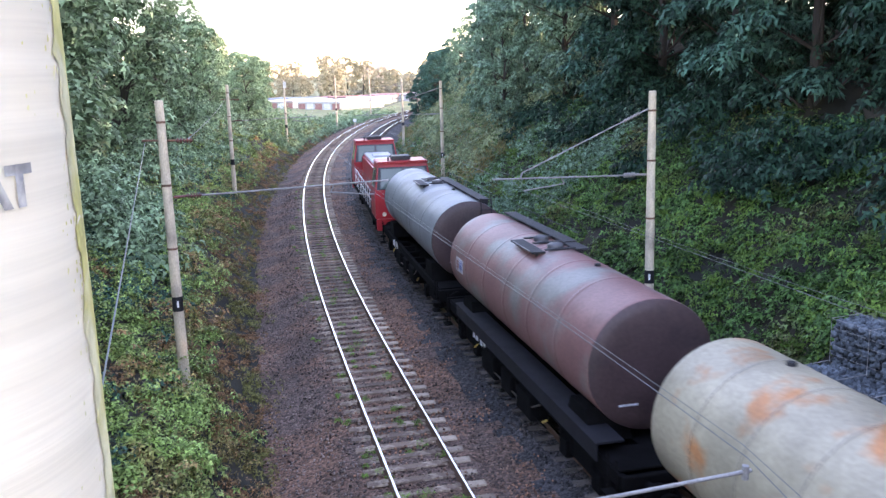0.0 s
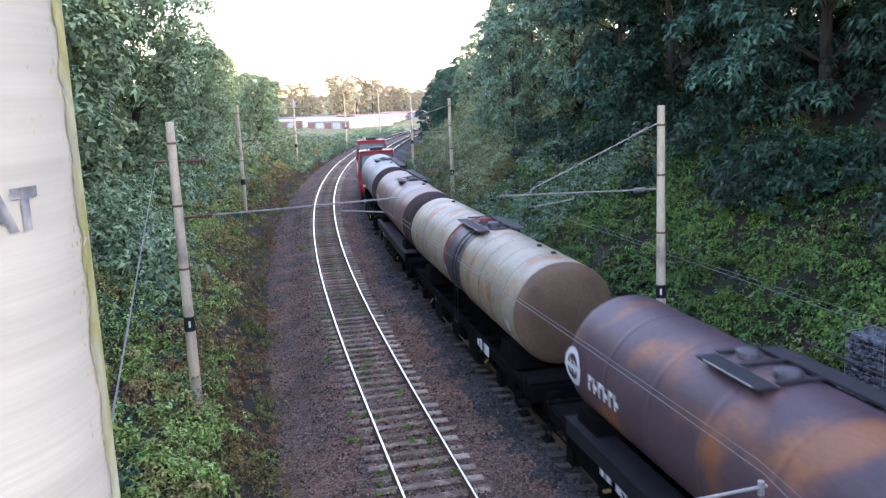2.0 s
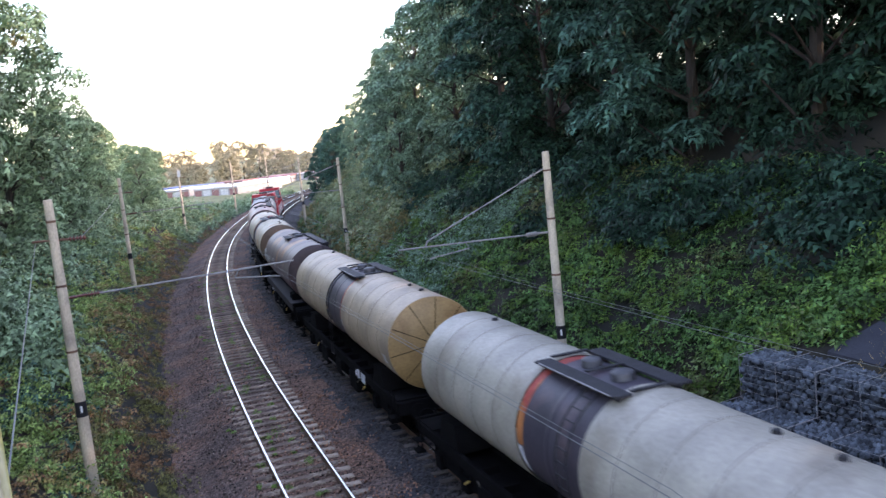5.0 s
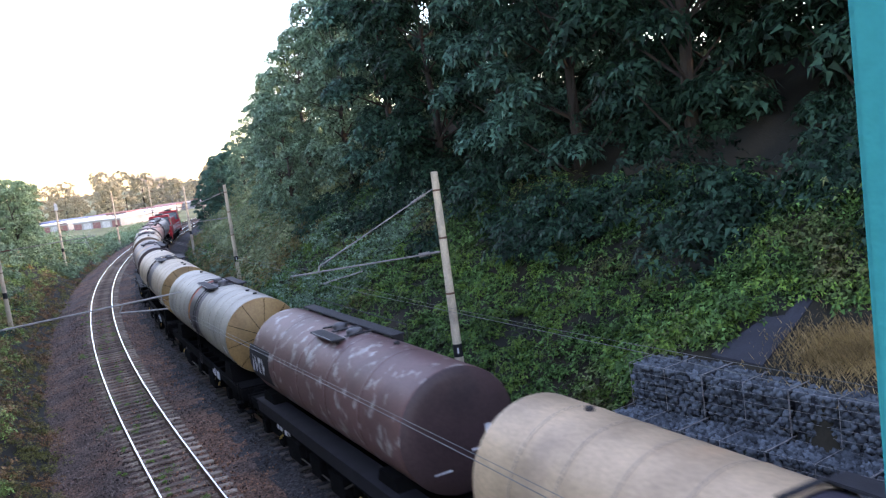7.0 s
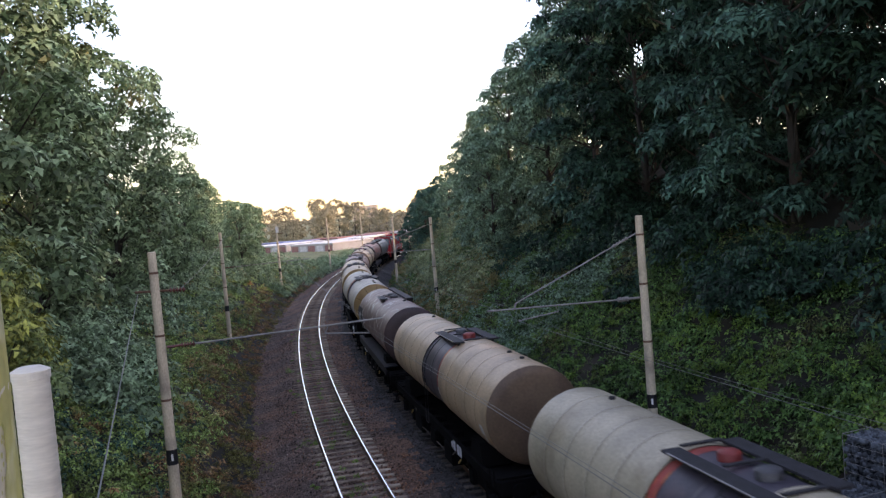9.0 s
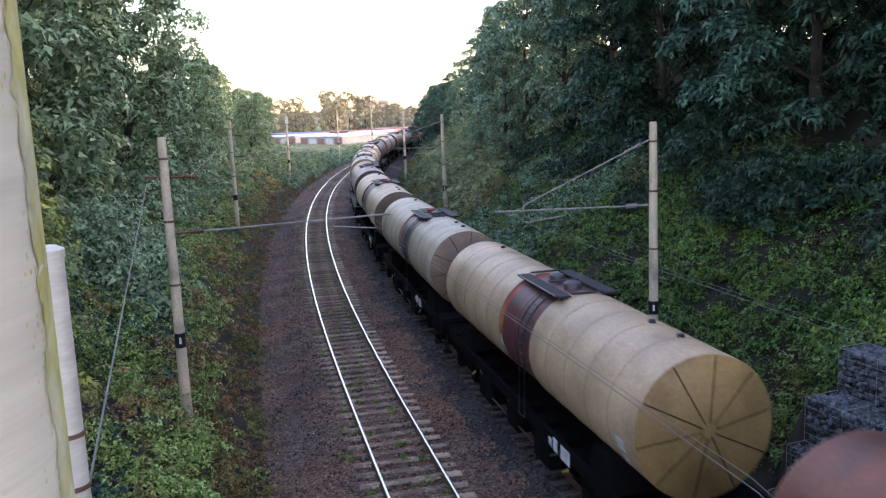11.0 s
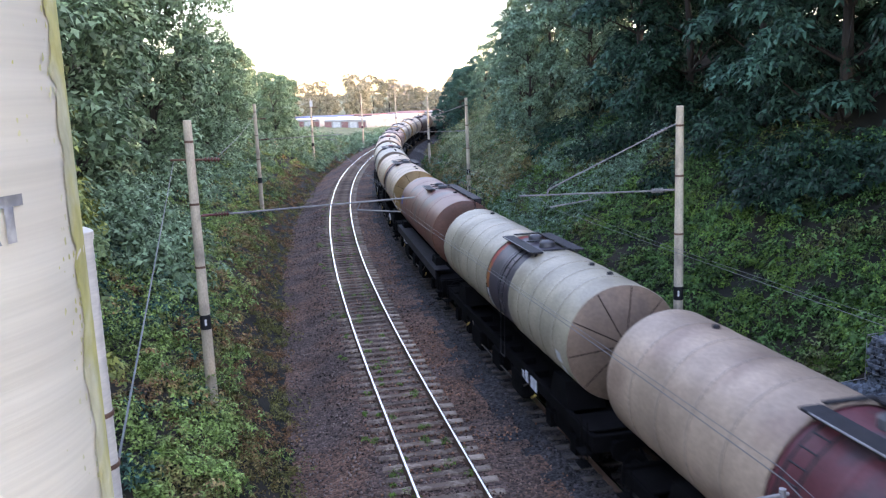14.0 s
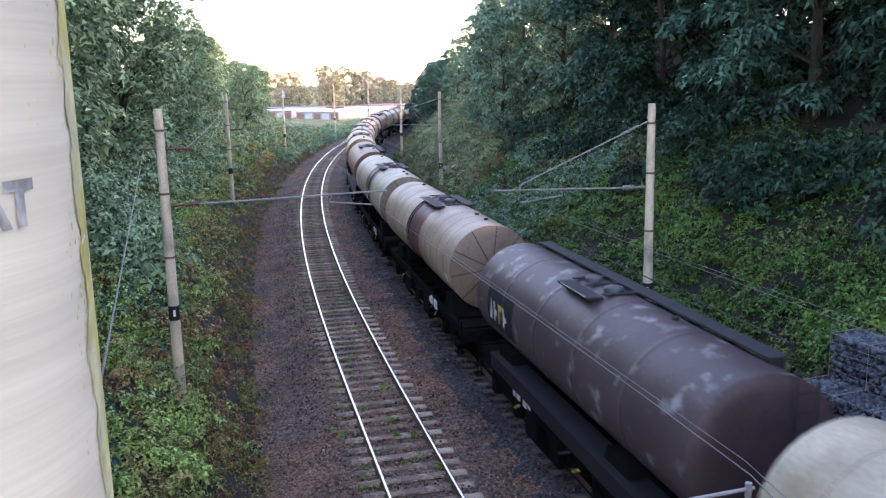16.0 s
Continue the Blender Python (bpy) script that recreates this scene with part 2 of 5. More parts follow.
# ---- the line of the railway: the two tracks turn gently to the east ----
_Y = [-200, 10, 19, 24, 30, 38, 48, 62, 78, 95, 113, 135, 160, 182, 260]
_H = [-13.3, -13.3, -13.2, -13, -12.4, -11.4, -10, -8.2, -6.0, -3.6, -1.2, 1.4, 5.0, 8.8, 20]
S_MIN, S_MAX, S_STEP = -260.0, 340.0, 0.5
S = np.arange(S_MIN, S_MAX, S_STEP)
TX, TY, TH = np.zeros(len(S)), np.zeros(len(S)), np.zeros(len(S))
_i0 = int(round(-S_MIN / S_STEP))
TX[_i0], TY[_i0] = -0.54, 17.7
for i in range(_i0, len(S) - 1):
    TH[i] = radians(np.interp(TY[i], _Y, _H))
    TX[i + 1], TY[i + 1] = TX[i] + S_STEP * math.sin(TH[i]), TY[i] + S_STEP * math.cos(TH[i])
TH[-1] = TH[-2]
for i in range(_i0, 0, -1):
    TH[i] = radians(np.interp(TY[i], _Y, _H))
    TX[i - 1], TY[i - 1] = TX[i] - S_STEP * math.sin(TH[i]), TY[i] - S_STEP * math.cos(TH[i])
TH[0] = TH[1]
SPACING = 4.32  # between the centres of the two tracks


def at(s, off=0.0, z=0.0):
    """Point at s along the west track and off to its right."""
    h = np.interp(s, S, TH)
    return Vector((np.interp(s, S, TX) + off * math.cos(h), np.interp(s, S, TY) - off * math.sin(h), z))


def heading(s):
    return float(np.interp(s, S, TH))


def locate(x, y):
    """s and off of points (arrays)."""
    x, y = np.atleast_1d(np.asarray(x, float)), np.atleast_1d(np.asarray(y, float))
    so, oo = np.zeros(x.shape), np.zeros(x.shape)
    cx, cy, ch, cs = TX[::4], TY[::4], TH[::4], S[::4]
    for a in range(0, len(x), 4000):
        xs, ys = x[a:a + 4000], y[a:a + 4000]
        k = np.argmin((xs[:, None] - cx) ** 2 + (ys[:, None] - cy) ** 2, axis=1)
        dx, dy = xs - cx[k], ys - cy[k]
        so[a:a + 4000] = cs[k] + dx * np.sin(ch[k]) + dy * np.cos(ch[k])
        oo[a:a + 4000] = dx * np.cos(ch[k]) - dy * np.sin(ch[k])
    return so, oo


def smooth01(v):
    v = np.clip(v, 0, 1)
    return v * v * (3 - 2 * v)


def rise(s, off):
    """Height of the cutting's ground."""
    left = np.interp(-off, [3.2, 4.2, 5.6, 8, 12, 20, 40, 90], [-0.8, -0.3, 0.7, 2.0, 4.0, 6.5, 8.0, 8.0])
    right = np.interp(off, [7.6, 8.8, 11, 15, 20, 30, 60, 120], [-0.8, -0.2, 1.4, 4.6, 8.0, 11.5, 14.0, 14.0])
    fl, fr = 1 - smooth01((s - 85) / 75), 1 - smooth01((s - 175) / 80)
    left = -0.8 + (left + 0.8) * (0.1 + 0.9 * fl)
    wall = np.interp(off, [8.7, 8.9, 12, 16, 22, 60], [-0.8, 3.25, 4.0, 6.2, 9.5, 14.0])
    k = smooth01((1.2 - s) / 3.2)
    right = right + (np.maximum(right, wall) - right) * k
    right = -0.8 + (right + 0.8) * (0.06 + 0.94 * fr)
    z = np.where(off < 2, left, right)
    return np.where((off > -3.2) & (off < 7.6), -0.8, z)


def ground_z(x, y):
    s, o = locate(x, y)
    z = rise(s, o)
    return z


# ---- ground ----
def spaced(lo, hi, step, far):
    a = list(np.arange(lo, hi + step / 2, step))
    d = step
    while a[-1] < far:
        d *= 1.35
        a.append(a[-1] + d)
    d = step
    while a[0] > -far:
        d *= 1.35
        a.insert(0, a[0] - d)
    return np.array(a)


def make_ground():
    gx, gy = spaced(-45, 50, 0.75, 2600), spaced(-30, 235, 0.9, 2600)
    X, Y = np.meshgrid(gx, gy)
    z = ground_z(X.ravel(), Y.ravel())
    rng = np.random.default_rng(3)
    s, o = locate(X.ravel(), Y.ravel())
    bank = (np.abs(o - 2) > 6.5) & ~((s < -2) & (o < 12) & (o > 0))
    z = z + bank * rng.normal(0, 0.10, z.shape)
    nx, ny = len(gx), len(gy)
    i = np.arange(nx * ny).reshape(ny, nx)
    f = np.stack([i[:-1, :-1], i[:-1, 1:], i[1:, 1:], i[1:, :-1]], -1).reshape(-1, 4)
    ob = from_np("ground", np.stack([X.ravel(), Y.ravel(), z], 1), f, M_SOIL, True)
    ob.data.materials.append(M_MEADOW)
    cy = Y.ravel()[f].mean(1)
    cs = s[f].mean(1)
    ob.data.polygons.foreach_set("material_index", ((cs > 150) | (cy > 215)).astype(np.int32))
    tagged(ob, "soil of a railway cutting with leaf litter, darkened for shade between plants", "ground", kind="structure")


make_ground()


def strip(name, mat, prof, s0, s1, step, jitter=0.0):
    """A long body with the cross-section prof (off, z) along the tracks."""
    ss = np.arange(s0, s1, step)
    P = np.array(prof)
    rng = np.random.default_rng(5)
    v = np.zeros((len(ss), len(P), 3))
    for a, s in enumerate(ss):
        h, x, y = heading(s), np.interp(s, S, TX), np.interp(s, S, TY)
        v[a, :, 0], v[a, :, 1], v[a, :, 2] = x + P[:, 0] * math.cos(h), y - P[:, 0] * math.sin(h), P[:, 1]
    if jitter:
        v += rng.normal(0, jitter, v.shape)
    i = np.arange(len(ss) * len(P)).reshape(len(ss), len(P))
    f = np.stack([i[:-1, :-1], i[:-1, 1:], i[1:, 1:], i[1:, :-1]], -1).reshape(-1, 4)
    return from_np(name, v.reshape(-1, 3), f, mat, True)


def make_ballast():
    offs = [-4.0, -3.6, -3.2, -2.7, -2.3, -1.9] + list(np.arange(-1.6, 5.8, 0.35)) + [6.0, 6.4, 6.9, 7.4, 7.9, 8.3]
    prof = [(o, float(np.interp(o, [-4.0, -2.4, -1.7, -1.2, 1.2, 1.8, 2.4, 2.9, 5.3, 5.9, 6.6, 8.3], [-0.75, -0.55, -0.26, -0.205, -0.205, -0.24, -0.26, -0.205, -0.205, -0.24, -0.5, -0.85]))) for o in offs]
    ob = strip("ballast_bed", M_BALLAST, prof, -30, 330, 0.5, 0.015)
    ob.data.materials.append(M_BALLAST_E)
    n = len(prof) - 1
    rng = np.random.default_rng(6)
    east = np.array([0.5 * (a[0] + b[0]) for a, b in zip(prof, prof[1:])])
    rows = len(ob.data.polygons) // n
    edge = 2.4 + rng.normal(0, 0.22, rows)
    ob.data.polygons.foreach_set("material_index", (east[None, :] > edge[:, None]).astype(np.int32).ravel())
    tagged(ob, "brown and grey crushed stone ballast bed of two tracks", "ballast", kind="structure")


make_ballast()


def make_track(name, off, label):
    track = empty(name)
    prof_web = [(-0.07, -0.155), (-0.07, -0.14), (-0.012, -0.12), (-0.012, -0.04), (-0.034, -0.03), (-0.036, -0.004), (0.036, -0.004), (0.034, -0.03), (0.012, -0.04), (0.012, -0.12), (0.07, -0.14), (0.07, -0.155)]
    for side in (-0.7525, 0.7525):
        rail = strip("rail", M_RAILWEB, [(off + side + a, b) for a, b in prof_web], -30, 330, 1.0)
        rail.parent = track
        head = strip("rail_head", M_RAILTOP, [(off + side + a, b) for a, b in [(-0.036, -0.012), (-0.033, -0.002), (-0.02, 0.002), (0.02, 0.002), (0.033, -0.002), (0.036, -0.012)]], -30, 330, 1.0)
        head.parent = rail
        tagged(head, "polished running surface")
    tagged(track, label, "railway track", kind="structure")
    return track


TRACK_W = make_track("track_west", 0.0, "railway track with shiny rails and weathered sleepers")
TRACK_E = make_track("track_east", SPACING, "railway track under the tank train")


# ---- bridge where the camera stands ----
def make_bridge():
    bm = bmesh.new()
    m = Matrix.Rotation(radians(0), 4, "Z")
    box(bm, -14, -3.6, 6.35, 18, 1.7, 7.05, m)
    ob = from_bm("bridge_deck", bm, M_DECK)
    tagged(ob, "grey concrete deck of a footbridge over the tracks", "bridge", kind="structure")
    for x0, x1 in ((-14, -11.5), (15.5, 18)):
        bm = bmesh.new()
        box(bm, x0, -3.4, -1.0, x1, 1.5, 6.347)
        ob = from_bm("bridge_abutment", bm, M_DECK)
        tagged(ob, "plain concrete abutment of the footbridge", "abutment", kind="structure")


make_bridge()


def make_pole():
    """Pale round pole close to the camera on the bridge's edge."""
    cx, cy, r = -0.512, 0.679, 0.2
    p = empty("concrete_pole", pose(cx, cy, 7.05))
    bm = bmesh.new()
    prof = []
    z = 0.0
    rnd = random.Random(4)
    while z < 3.75:
        prof += [(r + rnd.uniform(-0.0001, 0.0001), z), (r + 0.0004, z + 0.02), (r - 0.0006, z + 0.026)]
        z += rnd.uniform(0.03, 0.05)
    prof.append((0.0, z))
    lathe(bm, prof, 72)
    part("shaft", bm, M_POLE, p, smooth=True)
    # lichen grown on the side that faces the tracks
    az = math.atan2(-cy, -cx)
    bm = bmesh.new()
    edge = az + radians(76.5)
    rows = []
    ro = r + 0.0009
    for k in range(240):
        z = 0.35 + k * 0.0125
        w = radians(17.5 - 1.2 * z + 5 * noise.noise((0, 0, z * 2.3)) + 5 * noise.noise((3, 0, z * 15)) + 5 * noise.noise((5, 0, z * 60)))
        rows.append([bm.verts.new((ro * math.cos(a), ro * math.sin(a), z)) for a in np.linspace(edge - w, edge + radians(25), 6)])
    for u, v in zip(rows, rows[1:]):
        for i in range(5):
            bm.faces.new((u[i], u[i + 1], v[i + 1], v[i]))
    # crusts that thin out away from the streak
    for k in range(1500):
        a, z = edge - radians(13 + min(20, rnd.expovariate(1 / 4.0))), rnd.uniform(0.35, 3.3)
        q = rnd.uniform(0.0006, 0.0022)
        ring = []
        for h in range(7):
            g = q * rnd.uniform(0.6, 1.3)
            b, zz = a + g * math.cos(h * 0.898) / r, z + 1.5 * g * math.sin(h * 0.898)
            ring.append(bm.verts.new(((ro + 0.0004) * math.cos(b), (ro + 0.0004) * math.sin(b), zz)))
        bm.faces.new(ring)
    part("lichen", bm, M_LICHEN, p, "yellow-green lichen streak", True)
    cu = bpy.data.curves.new("graffiti", "FONT")
    cu.body, cu.size, cu.offset = "AT", 0.042, 0.0022
    tmp = new("graffiti_tmp", cu)
    bpy.context.view_layer.update()
    me = bpy.data.meshes.new_from_object(tmp.evaluated_get(bpy.context.evaluated_depsgraph_get()))
    bpy.data.objects.remove(tmp)
    bm = bmesh.new()
    bm.from_mesh(me)
    bmesh.ops.subdivide_edges(bm, edges=bm.edges, cuts=2)
    a0 = az + GRAF_A
    for v in bm.verts:
        a = a0 + v.co.x / r
        v.co = Vector(((r + 0.002) * math.cos(a), (r + 0.002) * math.sin(a), GRAF_Z + v.co.y))
    part("graffiti", bm, M_GRAFFITI, p, "grey sprayed letters AT")
    tagged(p, "pale ribbed pole with yellow lichen and sprayed letters", "pole")


GRAF_A, GRAF_Z = radians(26.0), 1.559
make_pole()


def make_teal_post():
    p = empty("steel_post", pose(0.98, 1.16, 7.05, 0, 0, -40))
    bm = bmesh.new()
    bevel_box(bm, 0.0, -0.12, 0, 0.14, 0.12, 3.4, 0.006)
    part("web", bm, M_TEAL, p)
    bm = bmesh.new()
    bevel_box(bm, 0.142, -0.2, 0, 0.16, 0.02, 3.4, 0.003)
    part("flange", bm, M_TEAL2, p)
    tagged(p, "teal painted steel post of the bridge", "post")


make_teal_post()


# ---- masts and overhead line ----
WIRE_Z = 5.7


def discs(bm, a, b, r, n=5):
    """A string of porcelain discs as one turned body."""
    a, b = Vector(a), Vector(b)
    d = b - a
    prof = [(0.0, 0.0)]
    for k in range(n):
        h = d.length * k / n
        w = d.length / n
        prof += [(0.025, h), (r, h + 0.25 * w), (r * 0.9, h + 0.6 * w), (0.025, h + 0.7 * w)]
    prof += [(0.025, d.length), (0.0, d.length)]
    lathe(bm, prof, 12, "Z", Matrix.Translation(a) @ d.to_track_quat("Z", "Y").to_matrix().to_4x4())


def make_mast(x, y, top, band_z, side, near=True):
    """A tapered concrete mast; side +1 when its arm reaches to +off."""
    s, o = (float(v[0]) for v in locate(x, y))
    base = float(ground_z(x, y)[0]) - 0.3
    h = heading(s)
    mast = empty("catenary_mast", pose(x, y, base, 0, 0, -math.degrees(h)))
    H = top - base
    bm = bmesh.new()
    lathe(bm, [(0.0, 0), (0.155, 0), (0.132, H * 0.5), (0.108, H - 0.02), (0.09, H), (0.0, H)], 16)
    part("shaft", bm, M_MAST, mast, smooth=False)
    b = band_z - base
    r = 0.155 - 0.047 * b / H + 0.004
    bm = bmesh.new()
    lathe(bm, [(r - 0.02, b - 0.2), (r, b - 0.2), (r - 0.003, b + 0.2), (r - 0.02, b + 0.2)], 16)
    band = part("number_band", bm, M_BANDBLACK, mast, "black painted number band")
    if near:
        bm = bmesh.new()
        a = math.atan2(-y, -x) + h
        m = Matrix.Rotation(a, 4, "Z")
        box(bm, r - 0.004, -0.025, b - 0.08, r + 0.004, 0.03, b + 0.09, m)
        part("mark", bm, M_WHITE, band, "small white painted mark")
    # clamps round the shaft
    for z in (WIRE_Z + 0.28, top - 0.55, 4.3):
        bm = bmesh.new()
        k = z - base
        rr = 0.155 - 0.047 * k / H + 0.008
        lathe(bm, [(rr - 0.03, k - 0.03), (rr, k - 0.03), (rr, k + 0.03), (rr - 0.03, k + 0.03)], 14)
        part("clamp", bm, M_RUSTSTEEL, mast)
    tagged(mast, "weathered concrete catenary mast with a black number band", "mast", "catenary masts")
    # cantilever with tube, stay and insulators
    reach = abs((0.0 if side > 0 else SPACING) - o)
    arm = empty("cantilever", pose(x, y, 0, 0, 0, -math.degrees(h)))
    za = WIRE_Z + (-0.04 if side > 0 else -0.12)
    bm = bmesh.new()
    rod(bm, (side * 0.14, 0, za), (side * 0.5, 0, za + 0.01), 0.035)
    discs(bm, (side * 0.5, 0, za + 0.01), (side * 0.86, 0, za + 0.01), 0.075)
    part("insulator", bm, M_INSUL if side > 0 else M_GREYINS, arm, "porcelain insulator")
    bm = bmesh.new()
    rod(bm, (side * 0.85, 0, za + 0.01), (side * (reach + (0.5 if side > 0 else 1.0)), 0, za + 0.12), 0.024)
    part("tube", bm, M_STEEL, arm, "grey steel tube")
    bm = bmesh.new()
    rod(bm, (side * (reach - 1.1), 0.02, za - 0.12), (side * (reach + 0.1), 0.02, za - 0.25), 0.018)
    rod(bm, (side * (reach - 1.1), 0.02, za - 0.12), (side * (reach - 1.0), 0.0, za + 0.07), 0.015)
    part("steady_arm", bm, M_STEEL, arm)
    bm = bmesh.new()
    if side < 0:
        zt = top - 0.5
        rod(bm, (side * 0.12, 0, zt), (side * (reach + 0.15), 0, za + 0.25), 0.02)
        rod(bm, (side * (reach + 0.15), 0, za + 0.25), (side * (reach + 0.2), 0, za + 0.1), 0.03)
        part("stay", bm, M_STEEL, arm)
        bm = bmesh.new()
        g = (zt - za - 0.25) / (reach + 0.03)
        discs(bm, (side * 0.4, 0, zt - 0.28 * g), (side * 0.88, 0, zt - 0.76 * g), 0.05)
        part("insulator", bm, M_GREYINS, arm, "grey porcelain insulator")
    else:
        zt = top - 1.0
        rod(bm, (-0.5, 0, zt), (0.75, 0, zt - 0.05), 0.03)
        part("bracket", bm, M_RUSTSTEEL, arm, "rusty crossarm")
        bm = bmesh.new()
        discs(bm, (0.35, 0, zt - 0.035), (0.75, 0, zt - 0.05), 0.07)
        part("insulator", bm, M_INSUL, arm, "red-brown porcelain insulator")
    tagged(arm, "steel tube cantilever with brown insulators on a mast", "cantilever", "cantilevers")


MASTS_L = [(-7.16, 22.56), (-14.7, 61.5), (-18.0, 103.0), (-17.3, 148.0), (-15.0, 192.0)]
MASTS_R = [(6.05, 25.0), (0.13, 64.5), (-4.4, 105.0), (-3.6, 150.0)]
for k, (x, y) in enumerate(MASTS_L):
    make_mast(x, y, 8.16, 2.8, 1, k < 1)
for k, (x, y) in enumerate(MASTS_R):
    make_mast(x, y, 7.95, 2.55, -1, k < 2)


def wire(name, pts, r, label, mat=None):
    bm = bmesh.new()
    tube(bm, pts, r)
    ob = from_bm(name, bm, mat or M_WIRE)
    return tagged(ob, label, "wire")


def make_wires():
    mast_s = [float(locate(x, y)[0][0]) for x, y in MASTS_L]
    sup = [-34.0, -11.8] + [s + 1.0 for s in mast_s] + [300.0]
    for off in (0.0, SPACING):
        con, mes = [], []
        for a, b in zip(sup, sup[1:]):
            for k in range(12):
                u = k / 12
                s = a + (b - a) * u
                z = WIRE_Z - (0.02 if off == 0 else 0.36)
                con.append(at(s, off + 0.15 * math.cos(math.pi * u), z))
                mes.append(at(s, off + 0.1 * math.cos(math.pi * u), z + 0.07 + 0.25 * (1 - 4 * u * (1 - u)) * (0.2 if off == 0 else 0.6)))
        wire("contact_wire", con, 0.005, "thin grey contact wire above a track")
        wire("messenger_wire", mes, 0.0035, "thin grey messenger wire above a track")
    # line conductor on the outer masts, tied to the post at the bridge
    x0, y0 = MASTS_L[0]
    x1, y1 = MASTS_L[1]
    x2, y2 = MASTS_L[2]
    def sag(a, b, d):
        return [Vector(a).lerp(Vector(b), k / 12) - Vector((0, 0, d * 4 * (k / 12) * (1 - k / 12))) for k in range(13)]
    wire("line_wire", sag((x0 + 0.55, y0, 7.08), (x1 + 0.3, y1, 7.9), 0.25)[:-1] + sag((x1 + 0.3, y1, 7.9), (x2 + 0.3, y2, 7.9), 0.3), 0.009, "grey line wire strung between masts")
    bm = bmesh.new()
    bevel_box(bm, -0.16, -0.03, -0.35, 0.16, 0.03, 0.35, 0.02)
    tag = from_bm("wire_marker", bm, M_WHITE)
    tag.matrix_basis = pose(x2 + 0.6, y2 - 3.0, 7.6)
    tagged(tag, "small white marker hanging on a line wire", "marker")
    wire("anchor_wire", [(x0 - 0.42, y0 - 0.1, 7.1), (POST[0] + 0.09, POST[1], 6.7)], 0.008, "grey wire tied from a mast to a post")


POST = (-2.10, 4.56)


def make_post():
    p = empty("zinc_post", pose(POST[0], POST[1], 0.0))
    bm = bmesh.new()
    prof = []
    z = -1.0
    while z < 8.0:
        prof += [(0.090, z), (0.092, z + 0.02)]
        z += 0.045
    lathe(bm, prof, 28)
    part("tube", bm, M_PIPE, p, smooth=True)
    bm = bmesh.new()
    lathe(bm, [(0.0, 8.055), (0.06, 8.05), (0.098, 8.03), (0.098, 7.985), (0.0, 7.985)], 28)
    part("cap", bm, M_PIPE, p, "flat zinc cap")
    for z in (7.0, 6.7):
        bm = bmesh.new()
        lathe(bm, [(0.092, z), (0.101, z), (0.101, z + 0.025), (0.092, z + 0.025)], 24)
        part("clamp_ring", bm, M_RUSTSTEEL, p)
    tagged(p, "grey zinc-coated steel tube post with cap", "post")
    # pull-off tube of the near support
    a = at(-12.0, 0.0)
    arm = empty("cantilever")
    bm = bmesh.new()
    rod(bm, (POST[0] + 0.08, POST[1] + 0.05, 5.73), (a.x + 0.05, a.y + 0.02, 5.68), 0.016)
    part("tube", bm, M_STEEL, arm, "grey steel tube")
    bm = bmesh.new()
    rod(bm, (a.x, a.y, 5.73), (a.x, a.y, 5.62), 0.028)
    part("clamp", bm, M_STEEL, arm)
    tagged(arm, "steel pull-off tube with clamp on a contact wire", "cantilever", "cantilevers")


make_wires()
make_post()


def make_marker():
    p = at(140, -2.9)
    m = empty("track_marker", pose(p.x, p.y, -0.75, 0, 0, -math.degrees(heading(140))))
    bm = bmesh.new()
    bevel_box(bm, -0.09, -0.09, 0, 0.09, 0.09, 0.9, 0.02)
    part("post", bm, M_MAST, m)
    bm = bmesh.new()
    bevel_box(bm, -0.3, -0.14, 0.9, 0.3, -0.09, 1.4, 0.015)
    part("plate", bm, M_WHITE, m, "white plate")
    tagged(m, "low post with a white plate beside the track", "marker")


make_marker()


# ---- gabion wall and drain strip at the bridge's end ----
def stones(rng, n, lo, hi, size):
    """n rough six-cornered stones in a box."""
    base = np.array([[1, 0, 0], [-1, 0, 0], [0, 1, 0], [0, -1, 0], [0, 0, 1], [0, 0, -1]], float)
    F = np.array([[0, 2, 4], [2, 1, 4], [1, 3, 4], [3, 0, 4], [2, 0, 5], [1, 2, 5], [3, 1, 5], [0, 3, 5]])
    c = rng.uniform(lo, hi, (n, 3))
    q = rng.normal(0, 1, (n, 3, 3))
    q = np.linalg.qr(q)[0]
    r = size * rng.uniform(0.6, 1.25, (n, 1, 1)) * rng.uniform(0.7, 1.15, (n, 6, 1))
    v = np.einsum("kj,nji->nki", base, q) * r + c[:, None]
    f = F[None] + (np.arange(n) * 6)[:, None, None]
    return v.reshape(-1, 3), f.reshape(-1, 3)


